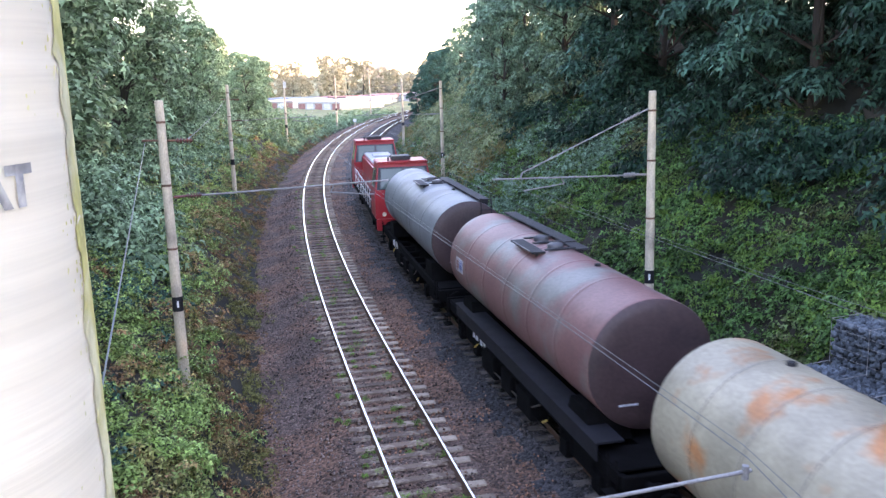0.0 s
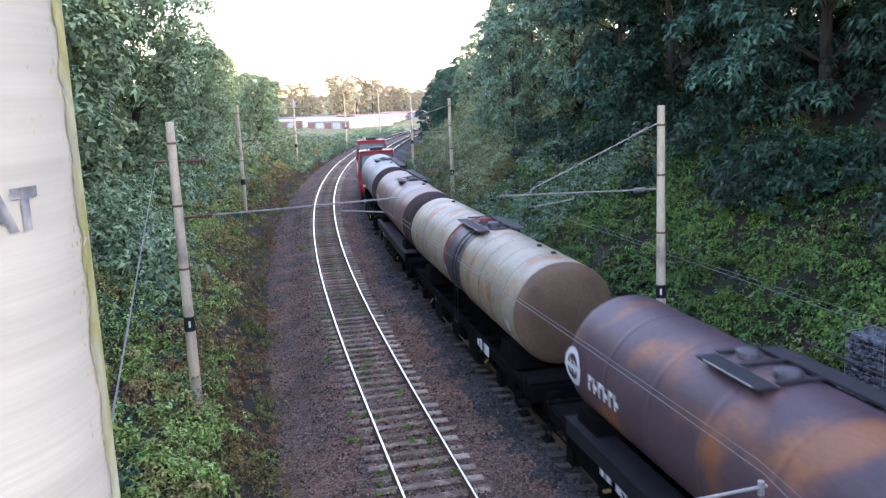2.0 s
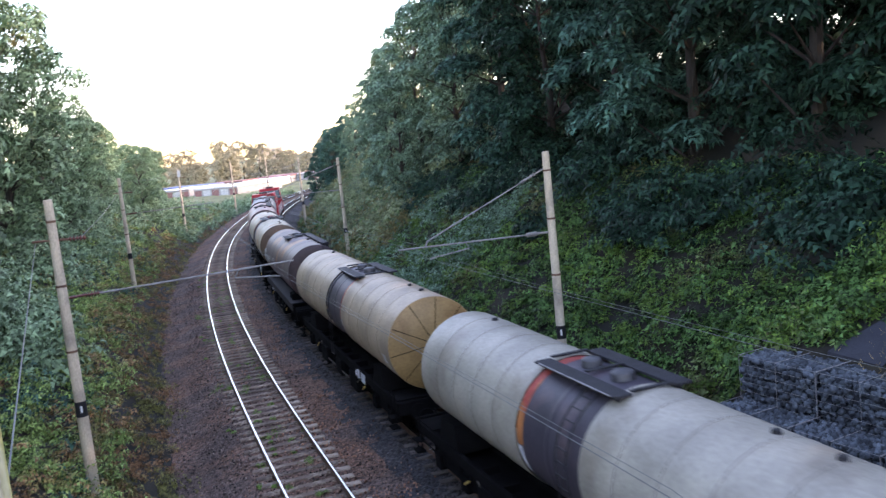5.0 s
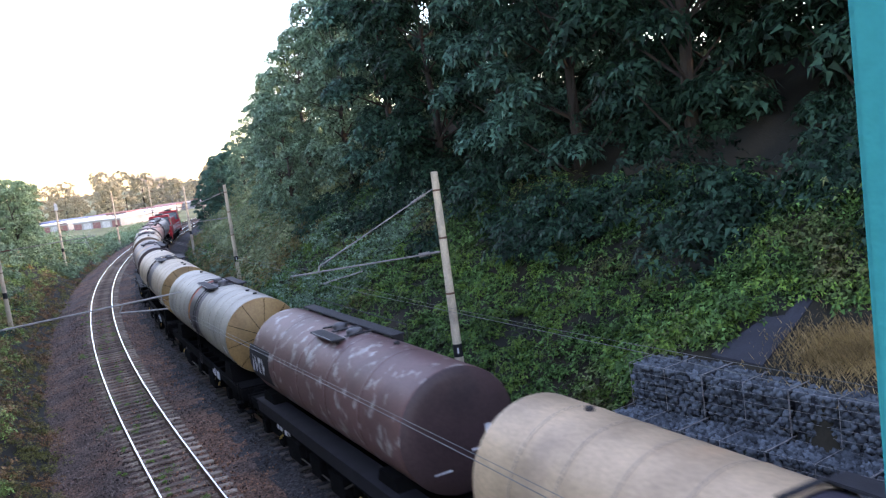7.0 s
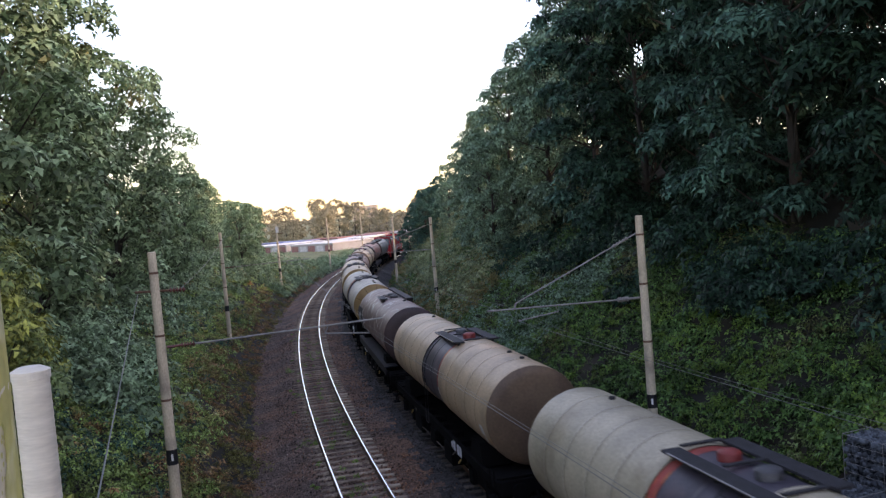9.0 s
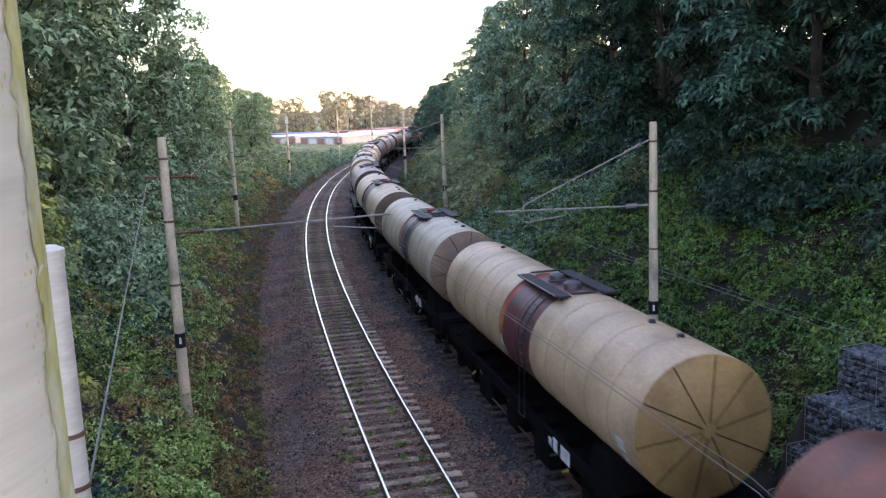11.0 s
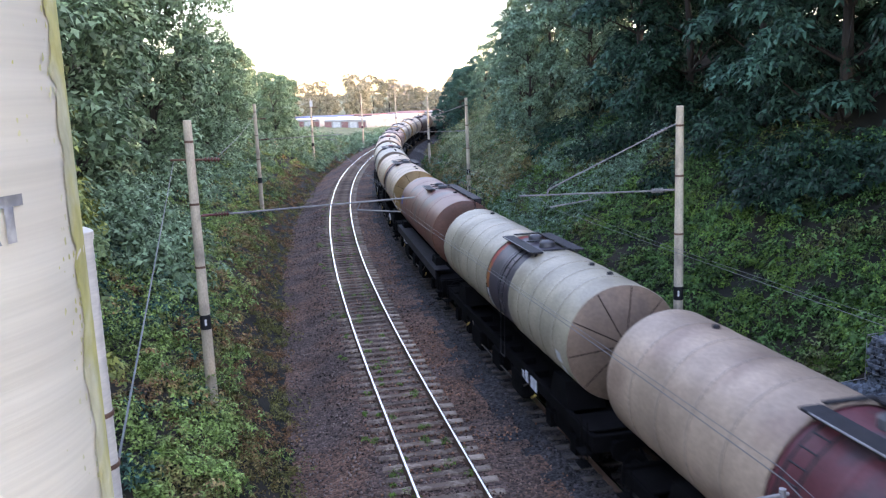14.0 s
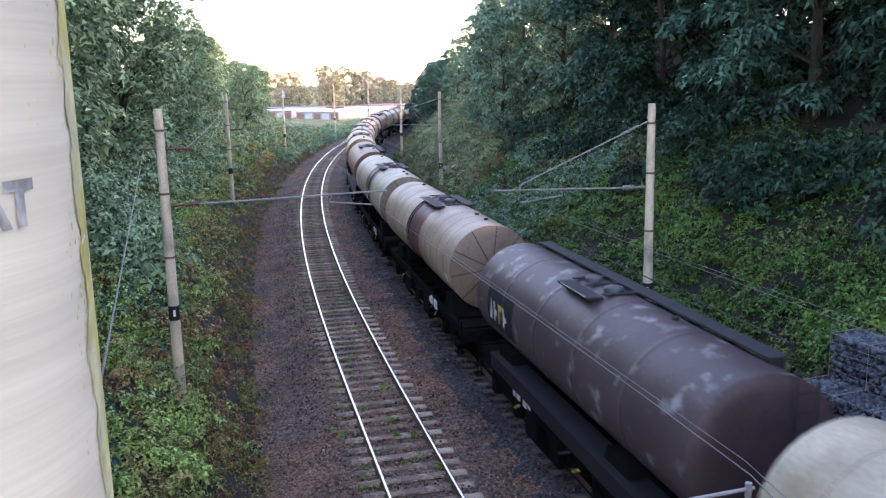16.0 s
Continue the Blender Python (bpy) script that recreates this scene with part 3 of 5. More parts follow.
def make_gabions():
    rng = np.random.default_rng(8)
    p0, p1 = Vector((8.1, 17.45, 0)), Vector((11.9, 7.4, 0))
    d = (p1 - p0).normalized()
    n = Vector((-d.y, d.x, 0))  # towards the bank
    ang = math.degrees(math.atan2(d.y, d.x))
    for tier, (z0, back) in enumerate(((-0.8, -1.75), (0.6, -1.3), (1.5, -0.85), (2.42, 0.0))):
        hgt = 1.4 if tier == 0 else 0.95
        if tier == 1:
            hgt = 0.9
        L, W = 1.95, 1.0
        for k in range(6):
            g = empty("gabion", pose(*(p0 + d * (k * 1.97) + n * back + Vector((0, 0, z0))), 0, 0, ang))
            bm = bmesh.new()
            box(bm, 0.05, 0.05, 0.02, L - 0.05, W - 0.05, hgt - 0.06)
            part("core", bm, M_GABCORE, g, "solid dark core behind the stones")
            v1, f1 = stones(rng, 330 if tier > 1 else 120, (0.04, -0.01, 0.03), (L - 0.04, 0.09, hgt - 0.03), 0.085)
            v2, f2 = stones(rng, 420 if tier > 1 else 150, (0.04, 0.03, hgt - 0.09), (L - 0.04, W - 0.03, hgt - 0.03), 0.08)
            v3, f3 = stones(rng, 150 if k == 0 else 4, (0.0, 0.03, 0.03), (0.08, W - 0.03, hgt - 0.03), 0.08)
            vv = np.concatenate([v1, v2, v3])
            ff = np.concatenate([f1, f2 + len(v1), f3 + len(v1) + len(v2)])
            st = from_np("stone_fill", vv, ff, M_GABION)
            st.parent = g
            tagged(st, "blue-grey broken stones", kind="stuff")
            bm = bmesh.new()
            for x in np.linspace(0, L, 3):
                rod(bm, (x, -0.05, 0.02), (x, -0.05, hgt), 0.006, 5)
                rod(bm, (x, -0.05, hgt + 0.02), (x, W, hgt + 0.02), 0.008, 5)
            for z in np.linspace(0.02, hgt + 0.02, 6):
                rod(bm, (0, -0.05, z), (L, -0.05, z), 0.004, 5)
            part("wire_mesh", bm, M_STEEL, g, "welded grey wire mesh")
            tagged(g, "wire basket filled with blue-grey stones, part of a stepped wall", "gabion", "gabion wall")


make_gabions()


def make_drain():
    bm = bmesh.new()
    pts = [(9.6, 16.6), (12.7, 17.5), (12.3, 16.7), (9.9, 15.2)]
    lo = [bm.verts.new((x, y, float(ground_z(x, y)[0]) + 0.1)) for x, y in pts]
    f = bm.faces.new(lo)
    bmesh.ops.subdivide_edges(bm, edges=bm.edges, cuts=2, use_grid_fill=True)
    for v in bm.verts:
        v.co.z = float(ground_z(v.co.x, v.co.y)[0]) - 0.03
    r = bmesh.ops.extrude_face_region(bm, geom=bm.faces[:])
    for v in r["geom"]:
        if isinstance(v, bmesh.types.BMVert):
            v.co.z += 0.07
    ob = from_bm("drain_slab", bm, M_SLAB)
    tagged(ob, "dark asphalt strip running up the bank", "path", kind="structure")


make_drain()


# ---- plants ----
def leaf_cloud(rng, pts, nrm, size, kind):
    """Sprigs of leaflets at pts that face along nrm: (verts, faces)."""
    n = len(pts)
    up = np.array([0, 0, 1.0])
    nrm = nrm / np.linalg.norm(nrm, axis=1, keepdims=True)
    t = np.cross(nrm, up) + rng.normal(0, 0.35, (n, 3))
    t /= np.linalg.norm(t, axis=1, keepdims=True)
    b = np.cross(nrm, t)
    b /= np.linalg.norm(b, axis=1, keepdims=True)
    vs, fs = [], []
    if kind == "sprig":  # leaflets in pairs along a drooping stalk
        lay = [(0.0, -0.62, 0.62, 0), (0.06, -0.35, 0.66, 62), (-0.06, -0.25, 0.66, -62), (0.05, 0.08, 0.62, 70), (-0.05, 0.18, 0.60, -70), (0.03, 0.5, 0.5, 78)]
        wide = 0.27
    elif kind == "broad":
        lay = [(0.0, -0.3, 0.68, 5), (0.12, -0.02, 0.66, 80), (-0.12, 0.1, 0.64, -75), (0.05, 0.3, 0.55, 165)]
        wide = 0.34
    else:
        lay = [(0.0, -0.3, 0.66, 0), (0.1, 0.0, 0.6, 72), (-0.1, 0.15, 0.6, -66), (0.0, 0.35, 0.5, 150)]
        wide = 0.30
    sz = size * rng.uniform(0.65, 1.3, (n, 1))
    for u, v, ln, ang in lay:
        a = radians(ang)
        du, dv = math.sin(a), -math.cos(a)
        w = wide * ln
        tri = [(u + dv * w, v - du * w, 0.06), (u + du * ln, v + dv * ln, -0.16), (u - dv * w, v + du * w, 0.06)]
        jit = rng.normal(0, 0.09, (n, 3))
        vs.append(np.stack([pts + sz * (t * (q[0] + jit[:, :1]) + b * (q[1] + jit[:, 1:2]) * np.sign(b[:, 2:3] + 1e-6) + nrm * (q[2] + jit[:, 2:3])) for q in tri], 1))
    V = np.concatenate(vs)
    return V.reshape(-1, 3), np.arange(len(V) * 3).reshape(-1, 3)


def crown_points(rng, n, lobes, flat):
    """Points near the surface of many lobes, with outward normals."""
    w = np.array([l[3] ** 2 for l in lobes])
    k = rng.choice(len(lobes), n, p=w / w.sum())
    L = np.array(lobes)[k]
    d = rng.normal(0, 1, (n, 3))
    d /= np.linalg.norm(d, axis=1, keepdims=True)
    d[:, 2] = np.where(d[:, 2] < -0.3, -d[:, 2], d[:, 2])
    r = L[:, 3:4] * rng.uniform(0.68, 1.1, (n, 1))
    p = L[:, :3] + d * r * np.array([1, 1, flat])
    nrm = 0.7 * d + rng.normal(0, 0.3, (n, 3)) + np.array([0, 0, 0.75])
    return p, nrm


def tree_meshes(seed, height, spread, nleaf, leaf, size, mat, bark, kind="sprig", low=0.15):
    """One tree kind: trunk mesh with limbs and crown mesh, at the origin."""
    rng = np.random.default_rng(seed)
    rnd = random.Random(seed)
    bm = bmesh.new()
    top = height * 0.8
    pts = [Vector((0, 0, -0.5))]
    for k in range(1, 7):
        pts.append(Vector((rnd.uniform(-0.25, 0.25) * k * 0.3, rnd.uniform(-0.25, 0.25) * k * 0.3, top * k / 6)))
    r0 = height * 0.016 + 0.04
    for k in range(6):
        rod(bm, pts[k], pts[k + 1], r0 * (1 - k / 6.6), 9, r0 * (1 - (k + 1) / 6.6))
    lobes = []
    nl = 30
    for k in range(nl):
        z = height * (low + (0.97 - low) * (k + 0.5) / nl)
        u = (z / height - low) / (1 - low)
        rad = spread * (0.55 + 0.9 * u) * math.sqrt(max(0.06, 1 - u ** 2.2)) * rnd.uniform(0.55, 1.0)
        a = k * 2.4 + rnd.uniform(-0.5, 0.5)
        c = (rad * math.cos(a), rad * math.sin(a), z)
        lobes.append((*c, spread * rnd.uniform(0.22, 0.40)))
        t = min(5, int(z / top * 6 * 0.85))
        rod(bm, pts[t], c, r0 * 0.35 * (1 - 0.6 * u), 5, 0.015)
    me = bpy.data.meshes.new("trunk")
    bm.to_mesh(me)
    bm.free()
    me.materials.append(bark)
    p, nr = crown_points(rng, nleaf, lobes, 0.58 if kind == "sprig" else 0.8)
    v, f = leaf_cloud(rng, p, nr, size, kind)
    ob = from_np("crown", v, f, mat)
    cm = ob.data
    bpy.data.objects.remove(ob)
    return me, cm


def plant(kind, x, y, scale, turn, label, group, z=None):
    tm, cm = kind
    z = float(ground_z(x, y)[0]) if z is None else z
    t = empty("tree", pose(x, y, z, 0, 0, turn) @ Matrix.Diagonal((scale, scale, scale, 1)))
    a = new("trunk", tm)
    a.parent = t
    b = new("crown", cm)
    b.parent = t
    tagged(t, label, "tree", group)
    return t


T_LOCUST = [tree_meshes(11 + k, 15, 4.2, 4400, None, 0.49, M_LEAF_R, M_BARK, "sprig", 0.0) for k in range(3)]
T_LOCUST_LIGHT = [tree_meshes(61 + k, 15, 4.2, 3900, None, 0.49, M_LEAF_P, M_BARK, "sprig", 0.0) for k in range(2)]
T_MAPLE = [tree_meshes(21 + k, 14, 3.8, 3700, None, 0.42, M_LEAF_L, M_BARK, "broad", 0.04) for k in range(2)]
T_BIRCH = [tree_meshes(31 + k, 15, 2.6, 2400, None, 0.38, M_LEAF_Y, M_BIRCH, "small", 0.2) for k in range(2)]
T_ASH = [tree_meshes(51 + k, 15, 3.7, 3300, None, 0.44, M_LEAF_ASH, M_BARK, "broad", 0.03) for k in range(2)]
T_YELLOW = tree_meshes(71, 9, 2.3, 2600, None, 0.27, M_LEAF_YEL, M_BARK, "broad", 0.05)
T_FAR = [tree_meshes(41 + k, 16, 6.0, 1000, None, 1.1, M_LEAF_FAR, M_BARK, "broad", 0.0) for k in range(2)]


YELLOWING = [(-8.6, 16.2, 0.72), (-10.4, 19.5, 0.8)]


def woods():
    rnd = random.Random(17)
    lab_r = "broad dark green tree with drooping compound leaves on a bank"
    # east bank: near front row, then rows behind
    # Trees from s -24 back are unseen, added to keep sun off the pole
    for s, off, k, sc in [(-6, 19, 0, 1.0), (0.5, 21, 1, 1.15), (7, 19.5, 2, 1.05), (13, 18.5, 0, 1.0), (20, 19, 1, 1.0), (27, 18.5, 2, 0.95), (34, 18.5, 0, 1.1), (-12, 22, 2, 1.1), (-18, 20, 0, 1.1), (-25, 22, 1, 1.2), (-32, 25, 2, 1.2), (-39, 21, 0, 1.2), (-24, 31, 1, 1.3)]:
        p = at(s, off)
        plant(T_LOCUST[k] if s < 5 or k == 2 else T_LOCUST_LIGHT[k], p.x, p.y, sc, rnd.uniform(0, 360), lab_r, "trees on the banks")
    # The last five, from (-9, 25), are unseen and block sun from the tanks
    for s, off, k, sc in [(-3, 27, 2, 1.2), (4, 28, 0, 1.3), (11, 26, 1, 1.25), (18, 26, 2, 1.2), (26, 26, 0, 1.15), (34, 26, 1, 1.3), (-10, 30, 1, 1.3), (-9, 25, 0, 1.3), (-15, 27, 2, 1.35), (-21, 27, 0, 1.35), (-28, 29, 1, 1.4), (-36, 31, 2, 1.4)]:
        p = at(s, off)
        plant(T_LOCUST[k] if s < 10 or k == 2 else T_LOCUST_LIGHT[k], p.x, p.y, sc, rnd.uniform(0, 360), lab_r, "trees on the banks")
    for s, off, sc in [(41, 17.5, 1.05), (46, 22, 1.2), (50, 17, 0.95), (55, 21, 1.1), (43, 26, 1.3), (52, 26, 1.2), (47, 14.5, 0.7), (57, 15.5, 0.75), (60, 19, 0.9), (63, 23, 1.0), (66, 24, 0.95), (72, 19, 0.8), (78, 26, 0.9), (85, 20, 0.8), (92, 24, 0.9), (100, 19, 0.75), (110, 21, 0.8), (120, 17, 0.7), (63, 15, 0.55), (95, 16, 0.5)]:
        p = at(s, off)
        k = rnd.randrange(2)
        birch = rnd.random() < 0.12
        plant(T_BIRCH[k] if birch else T_ASH[k], p.x, p.y, sc if birch else 0.88 * sc, rnd.uniform(0, 360), "slender birch-like tree with yellowish leaves on a bank" if birch else "rounded grey-green tree on the wooded east bank", "trees on the banks")
    for s, off, sc in [(112, 13.5, 0.55), (118, 12, 0.5), (125, 13, 0.55), (132, 15, 0.6), (140, 13, 0.55), (150, 14, 0.6), (160, 16, 0.6), (104, 13, 0.45), (135, 22, 0.75), (155, 24, 0.75), (146, 10.5, 0.5), (156, 10.5, 0.5), (166, 11, 0.55), (177, 11.5, 0.6), (128, 9.6, 0.42), (137, 9.4, 0.45)]:
        p = at(s, off)
        plant(T_LOCUST_LIGHT[rnd.randrange(2)], p.x, p.y, sc, rnd.uniform(0, 360), "small dark green tree beside the railway", "trees on the banks")
    # west bank
    for s, off, k, sc in [(2, -16, 0, 1.1), (9, -14, 1, 1.1), (16, -15, 0, 1.25), (23, -13.5, 1, 1.25), (31, -13.5, 0, 1.25), (40, -11.5, 1, 1.15), (49, -11, 0, 1.0), (58, -11, 1, 0.85), (68, -11.5, 0, 0.72), (79, -12, 1, 0.55), (-5, -15, 1, 1.0), (5, -23, 1, 1.4), (14, -23, 0, 1.5), (24, -21, 1, 1.45), (36, -21, 0, 1.2), (50, -20, 1, 0.85), (66, -20, 0, 0.7), (80, -18, 1, 0.55), (92, -17, 0, 0.45), (88, -9.5, 1, 0.62), (97, -10.5, 0, 0.6), (106, -12, 1, 0.6), (116, -13.8, 0, 0.58), (100, -17, 1, 0.75), (112, -19, 0, 0.75), (125, -21, 1, 0.7), (140, -24, 0, 0.7)]:
        p = at(s, off)
        plant(T_MAPLE[k], p.x, p.y, sc, rnd.uniform(0, 360), "leafy green tree on the west bank of the cutting", "trees on the banks")
    for s, off, sc in [(41, -16, 0.95), (56, -17, 0.8), (75, -16, 0.65)]:
        p = at(s, off)
        plant(T_BIRCH[0], p.x, p.y, sc, rnd.uniform(0, 360), "slender birch-like tree with yellowish leaves on a bank", "trees on the banks")
    for x, y, sc in YELLOWING:
        plant(T_YELLOW, x, y, sc, rnd.uniform(0, 360), "small tree with yellowing leaves on the west bank", "trees on the banks")
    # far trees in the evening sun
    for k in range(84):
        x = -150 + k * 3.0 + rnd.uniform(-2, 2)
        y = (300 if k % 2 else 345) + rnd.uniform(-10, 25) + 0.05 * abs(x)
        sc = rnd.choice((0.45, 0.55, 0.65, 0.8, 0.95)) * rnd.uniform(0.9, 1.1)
        plant(T_FAR[k % 2], x, y, sc, rnd.uniform(0, 360), "far tree in warm evening sun, leaves paled to stand for haze", "far trees", 0.0)


woods()


M_RUSSET = material("russet_shrub_leaf", (0.23, 0.19, 0.08), 0.6, island=0.4, var=0.4, scale=0.2, bump=0, translucent=0.15, spec=0.1)
M_SAPLING = material("sapling_leaf", (0.23, 0.27, 0.14), 0.6, island=0.45, var=0.4, scale=0.2, bump=0, translucent=0.15, spec=0.1)
M_PALE = material("pale_weed_leaf", (0.125, 0.225, 0.045), 0.5, island=0.4, var=0.4, scale=0.4, bump=0, translucent=0.15, spec=0.1)


def undergrowth():
    """Brambles, nettles and grass on both banks, as one body each."""
    rng = np.random.default_rng(23)

    def body(name, n, s_rng, o_rng, hgt, per, size, mat, kind, label, dens=None, level=None):
        s = s_rng[0] + (s_rng[1] - s_rng[0]) * rng.uniform(0, 1, n) ** 1.9
        o = rng.uniform(*o_rng, n)
        xs = np.interp(s, S, TX) + o * np.cos(np.interp(s, S, TH))
        ys = np.interp(s, S, TY) - o * np.sin(np.interp(s, S, TH))
        keep = np.ones(n, bool)
        if dens is not None:
            keep = dens(s, o)
        xs, ys, s, o = xs[keep], ys[keep], s[keep], o[keep]
        zs = ground_z(xs, ys) if level is None else np.full(len(xs), level)
        m = len(xs)
        R = hgt * (rng.uniform(0.45, 1.1, m) + 0.9 * (rng.uniform(0, 1, m) < 0.16))
        c = np.repeat(np.stack([xs, ys, zs - 0.1], 1), per, 0)
        d = rng.normal(0, 1, (m * per, 3))
        d[:, 2] = np.abs(d[:, 2])
        d /= np.linalg.norm(d, axis=1, keepdims=True)
        rr = np.repeat(R, per)[:, None] * rng.uniform(0.5, 1.1, (m * per, 1))
        p = c + d * rr * np.array([1.0, 1.0, 0.85])
        v, f = leaf_cloud(rng, p, 0.7 * d + rng.normal(0, 0.35, d.shape) + np.array([0, 0, 0.9]), size, kind)
        ob = from_np(name, v, f, mat)
        tagged(ob, label, name.replace("_", " "), kind="stuff")

    no_wall = lambda s, o: ~((s < -2.3) & (o < 9.3)) & ~((s < -3.0) & (s > -9) & (o > 8) & (o < 12.2 - 0.25 * (s + 3)) & (o < 12.2))
    body("bramble_thicket", 1900, (-14, 130), (-13, -4.9), 0.74, 58, 0.16, M_BRAMBLE, "broad", "tangled green and reddish brambles on the west bank")
    body("weed_thicket", 2500, (-8, 110), (8.4, 18), 0.66, 46, 0.19, M_BUSH_R, "broad", "dense green nettles and weeds on the east bank", no_wall)
    body("verge_grass", 1400, (-14, 120), (-6.2, -3.1), 0.45, 42, 0.13, M_GRASS, "small", "rusty brown and green weeds along the ballast")
    body("pale_weeds", 420, (-7, 55), (9.2, 14), 0.6, 46, 0.17, M_PALE, "small", "yellow-green weeds in patches on the east bank", no_wall)
    body("sapling_shrubs", 150, (42, 135), (11, 20), 1.7, 150, 0.30, M_SAPLING, "small", "grey-green saplings on the far part of the east bank")
    body("dry_shrubs", 170, (40, 125), (8.6, 15), 1.0, 90, 0.22, M_RUSSET, "small", "yellow-brown shrubs on the far part of the east bank")
    body("verge_weeds", 190, (-14, 6), (-5.6, -3.3), 0.42, 44, 0.12, M_BRAMBLE, "small", "low green and rusty weeds beside the ballast")
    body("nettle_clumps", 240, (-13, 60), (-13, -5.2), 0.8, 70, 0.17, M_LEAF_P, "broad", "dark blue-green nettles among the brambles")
    body("hedge_shrubs", 420, (84, 190), (-13, -4.4), 1.15, 64, 0.32, M_LEAF_L, "broad", "low green shrubs on the far west bank")
    body("light_weeds", 420, (24, 85), (8.8, 17), 0.75, 60, 0.19, M_LEAF_ASH, "broad", "tall pale green weeds on the east bank", no_wall)
    body("tall_shrubs", 150, (16, 120), (-15, -7.5), 1.7, 200, 0.34, M_LEAF_L, "broad", "tall green shrubs below the trees")
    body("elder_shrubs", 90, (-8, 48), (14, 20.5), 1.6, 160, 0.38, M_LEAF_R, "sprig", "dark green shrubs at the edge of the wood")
    body("track_weeds", 170, (-4, 55), (-1.5, 0.95), 0.15, 34, 0.06, M_PALE, "small", "small green weeds between the sleepers", None, -0.09)
    # dry grass tuft by the asphalt strip
    n = 7000
    c = np.array([11.3, 14.25])
    xy = c + rng.normal(0, 0.68, (n, 2)) * np.array([0.85, 1.1])
    z = ground_z(xy[:, 0], xy[:, 1])
    a = rng.uniform(0, 2 * math.pi, n)
    h = rng.uniform(0.08, 0.25, n)
    d = np.stack([np.cos(a), np.sin(a)], 1)
    v = np.zeros((n, 4, 3))
    v[:, 0, :2], v[:, 1, :2] = xy - d[:, ::-1] * 0.012, xy + d[:, ::-1] * 0.012
    v[:, 2, :2], v[:, 3, :2] = xy + d * (h * 0.7)[:, None] + 0.006, xy + d * (h * 0.7)[:, None]
    v[:, :, 2] = z[:, None] - 0.05
    v[:, 2:, 2] += h[:, None]
    ob = from_np("dry_grass", v.reshape(-1, 3), np.arange(n * 4).reshape(-1, 4), M_DRY)
    tagged(ob, "straw-coloured dry grass tufts beside the asphalt strip", "dry grass", kind="stuff")


undergrowth()


# ---- garages and far houses ----
M_GROOF = material("pale_flat_roof", (0.62, 0.62, 0.63), 0.6, var=0.12, scale=0.3)
M_GWALL = material("garage_plaster", (0.33, 0.325, 0.32), 0.85, var=0.15, scale=0.4)
M_GDOOR_R = material("red_garage_door", (0.26, 0.12, 0.11), 0.6)
M_GDOOR_W = material("white_garage_door", (0.5, 0.5, 0.5), 0.6)


M_GROOF_R = material("red_sheet_roof", (0.30, 0.13, 0.11), 0.6, var=0.12, scale=0.3)
M_GROOF_B = material("blue_sheet_roof", (0.16, 0.21, 0.38), 0.6, var=0.12, scale=0.3)


def garage_row(x, y, turn, n, deep, doors, roof, roof_label, z=-0.7):
    """A row of n garages; the doors look along local -y."""
    g = empty("garage_row", pose(x, y, z, 0, 0, turn))
    w, h = 3.0, 2.5
    bm = bmesh.new()
    bevel_box(bm, 0, 0, 0, n * w, deep, h, 0.03)
    part("wall", bm, M_GWALL, g)
    bm = bmesh.new()
    bevel_box(bm, -0.25, -0.45, h + 0.003, n * w + 0.25, deep + 0.3, h + 0.24, 0.03)
    part("roof", bm, roof, g, roof_label)
    for k in range(n):
        m, lab = doors[k % len(doors)]
        bm = bmesh.new()
        bevel_box(bm, k * w + 0.3, -0.06, 0.02, k * w + w - 0.3, -0.004, 2.15, 0.01)
        for c in (0.9, 1.5, 2.1):
            box(bm, k * w + c - 0.03, -0.085, 0.1, k * w + c + 0.03, -0.062, 2.1)
        part("garage_door", bm, m, g, lab)
    tagged(g, "row of flat-roofed garages with red and white doors", "garages", "garage rows")


RED_WHITE = [(M_GDOOR_R, "red door"), (M_GDOOR_W, "white door")]
PALE = [(M_GDOOR_W, "white door"), (M_GDOOR_W, "white door"), (M_GDOOR_R, "red door")]
GARAGES = [
    (-36.0, 224.5, -38, 5, 16, RED_WHITE, M_GROOF, "pale flat roof"), (-26.5, 237.0, -12, 3, 20, PALE, M_GROOF, "pale flat roof"),
    (-25.0, 266.0, -18, 4, 18, PALE, M_GROOF_R, "red-edged flat roof"), (-14.0, 268.0, -30, 3, 12, PALE, M_GROOF, "pale flat roof"),
    (-50.0, 240.0, -38, 5, 14, RED_WHITE, M_GROOF, "pale flat roof"), (-52.0, 262.0, -30, 6, 8, RED_WHITE, M_GROOF_B, "blue sheet roof"),
    (-38.0, 262.0, -25, 4, 8, RED_WHITE, M_GROOF_R, "dull red sheet roof"), (-10.0, 292.0, -15, 5, 8, PALE, M_GROOF_R, "dull red sheet roof"),
]
for row in GARAGES:
    garage_row(*row)

M_BLOCK = material("sunlit_pale_render", (0.55, 0.45, 0.34), 0.8, var=0.1, scale=0.2)
M_PANE = material("dark_window_pane", (0.25, 0.24, 0.24), 0.2, var=0.1, bump=0)


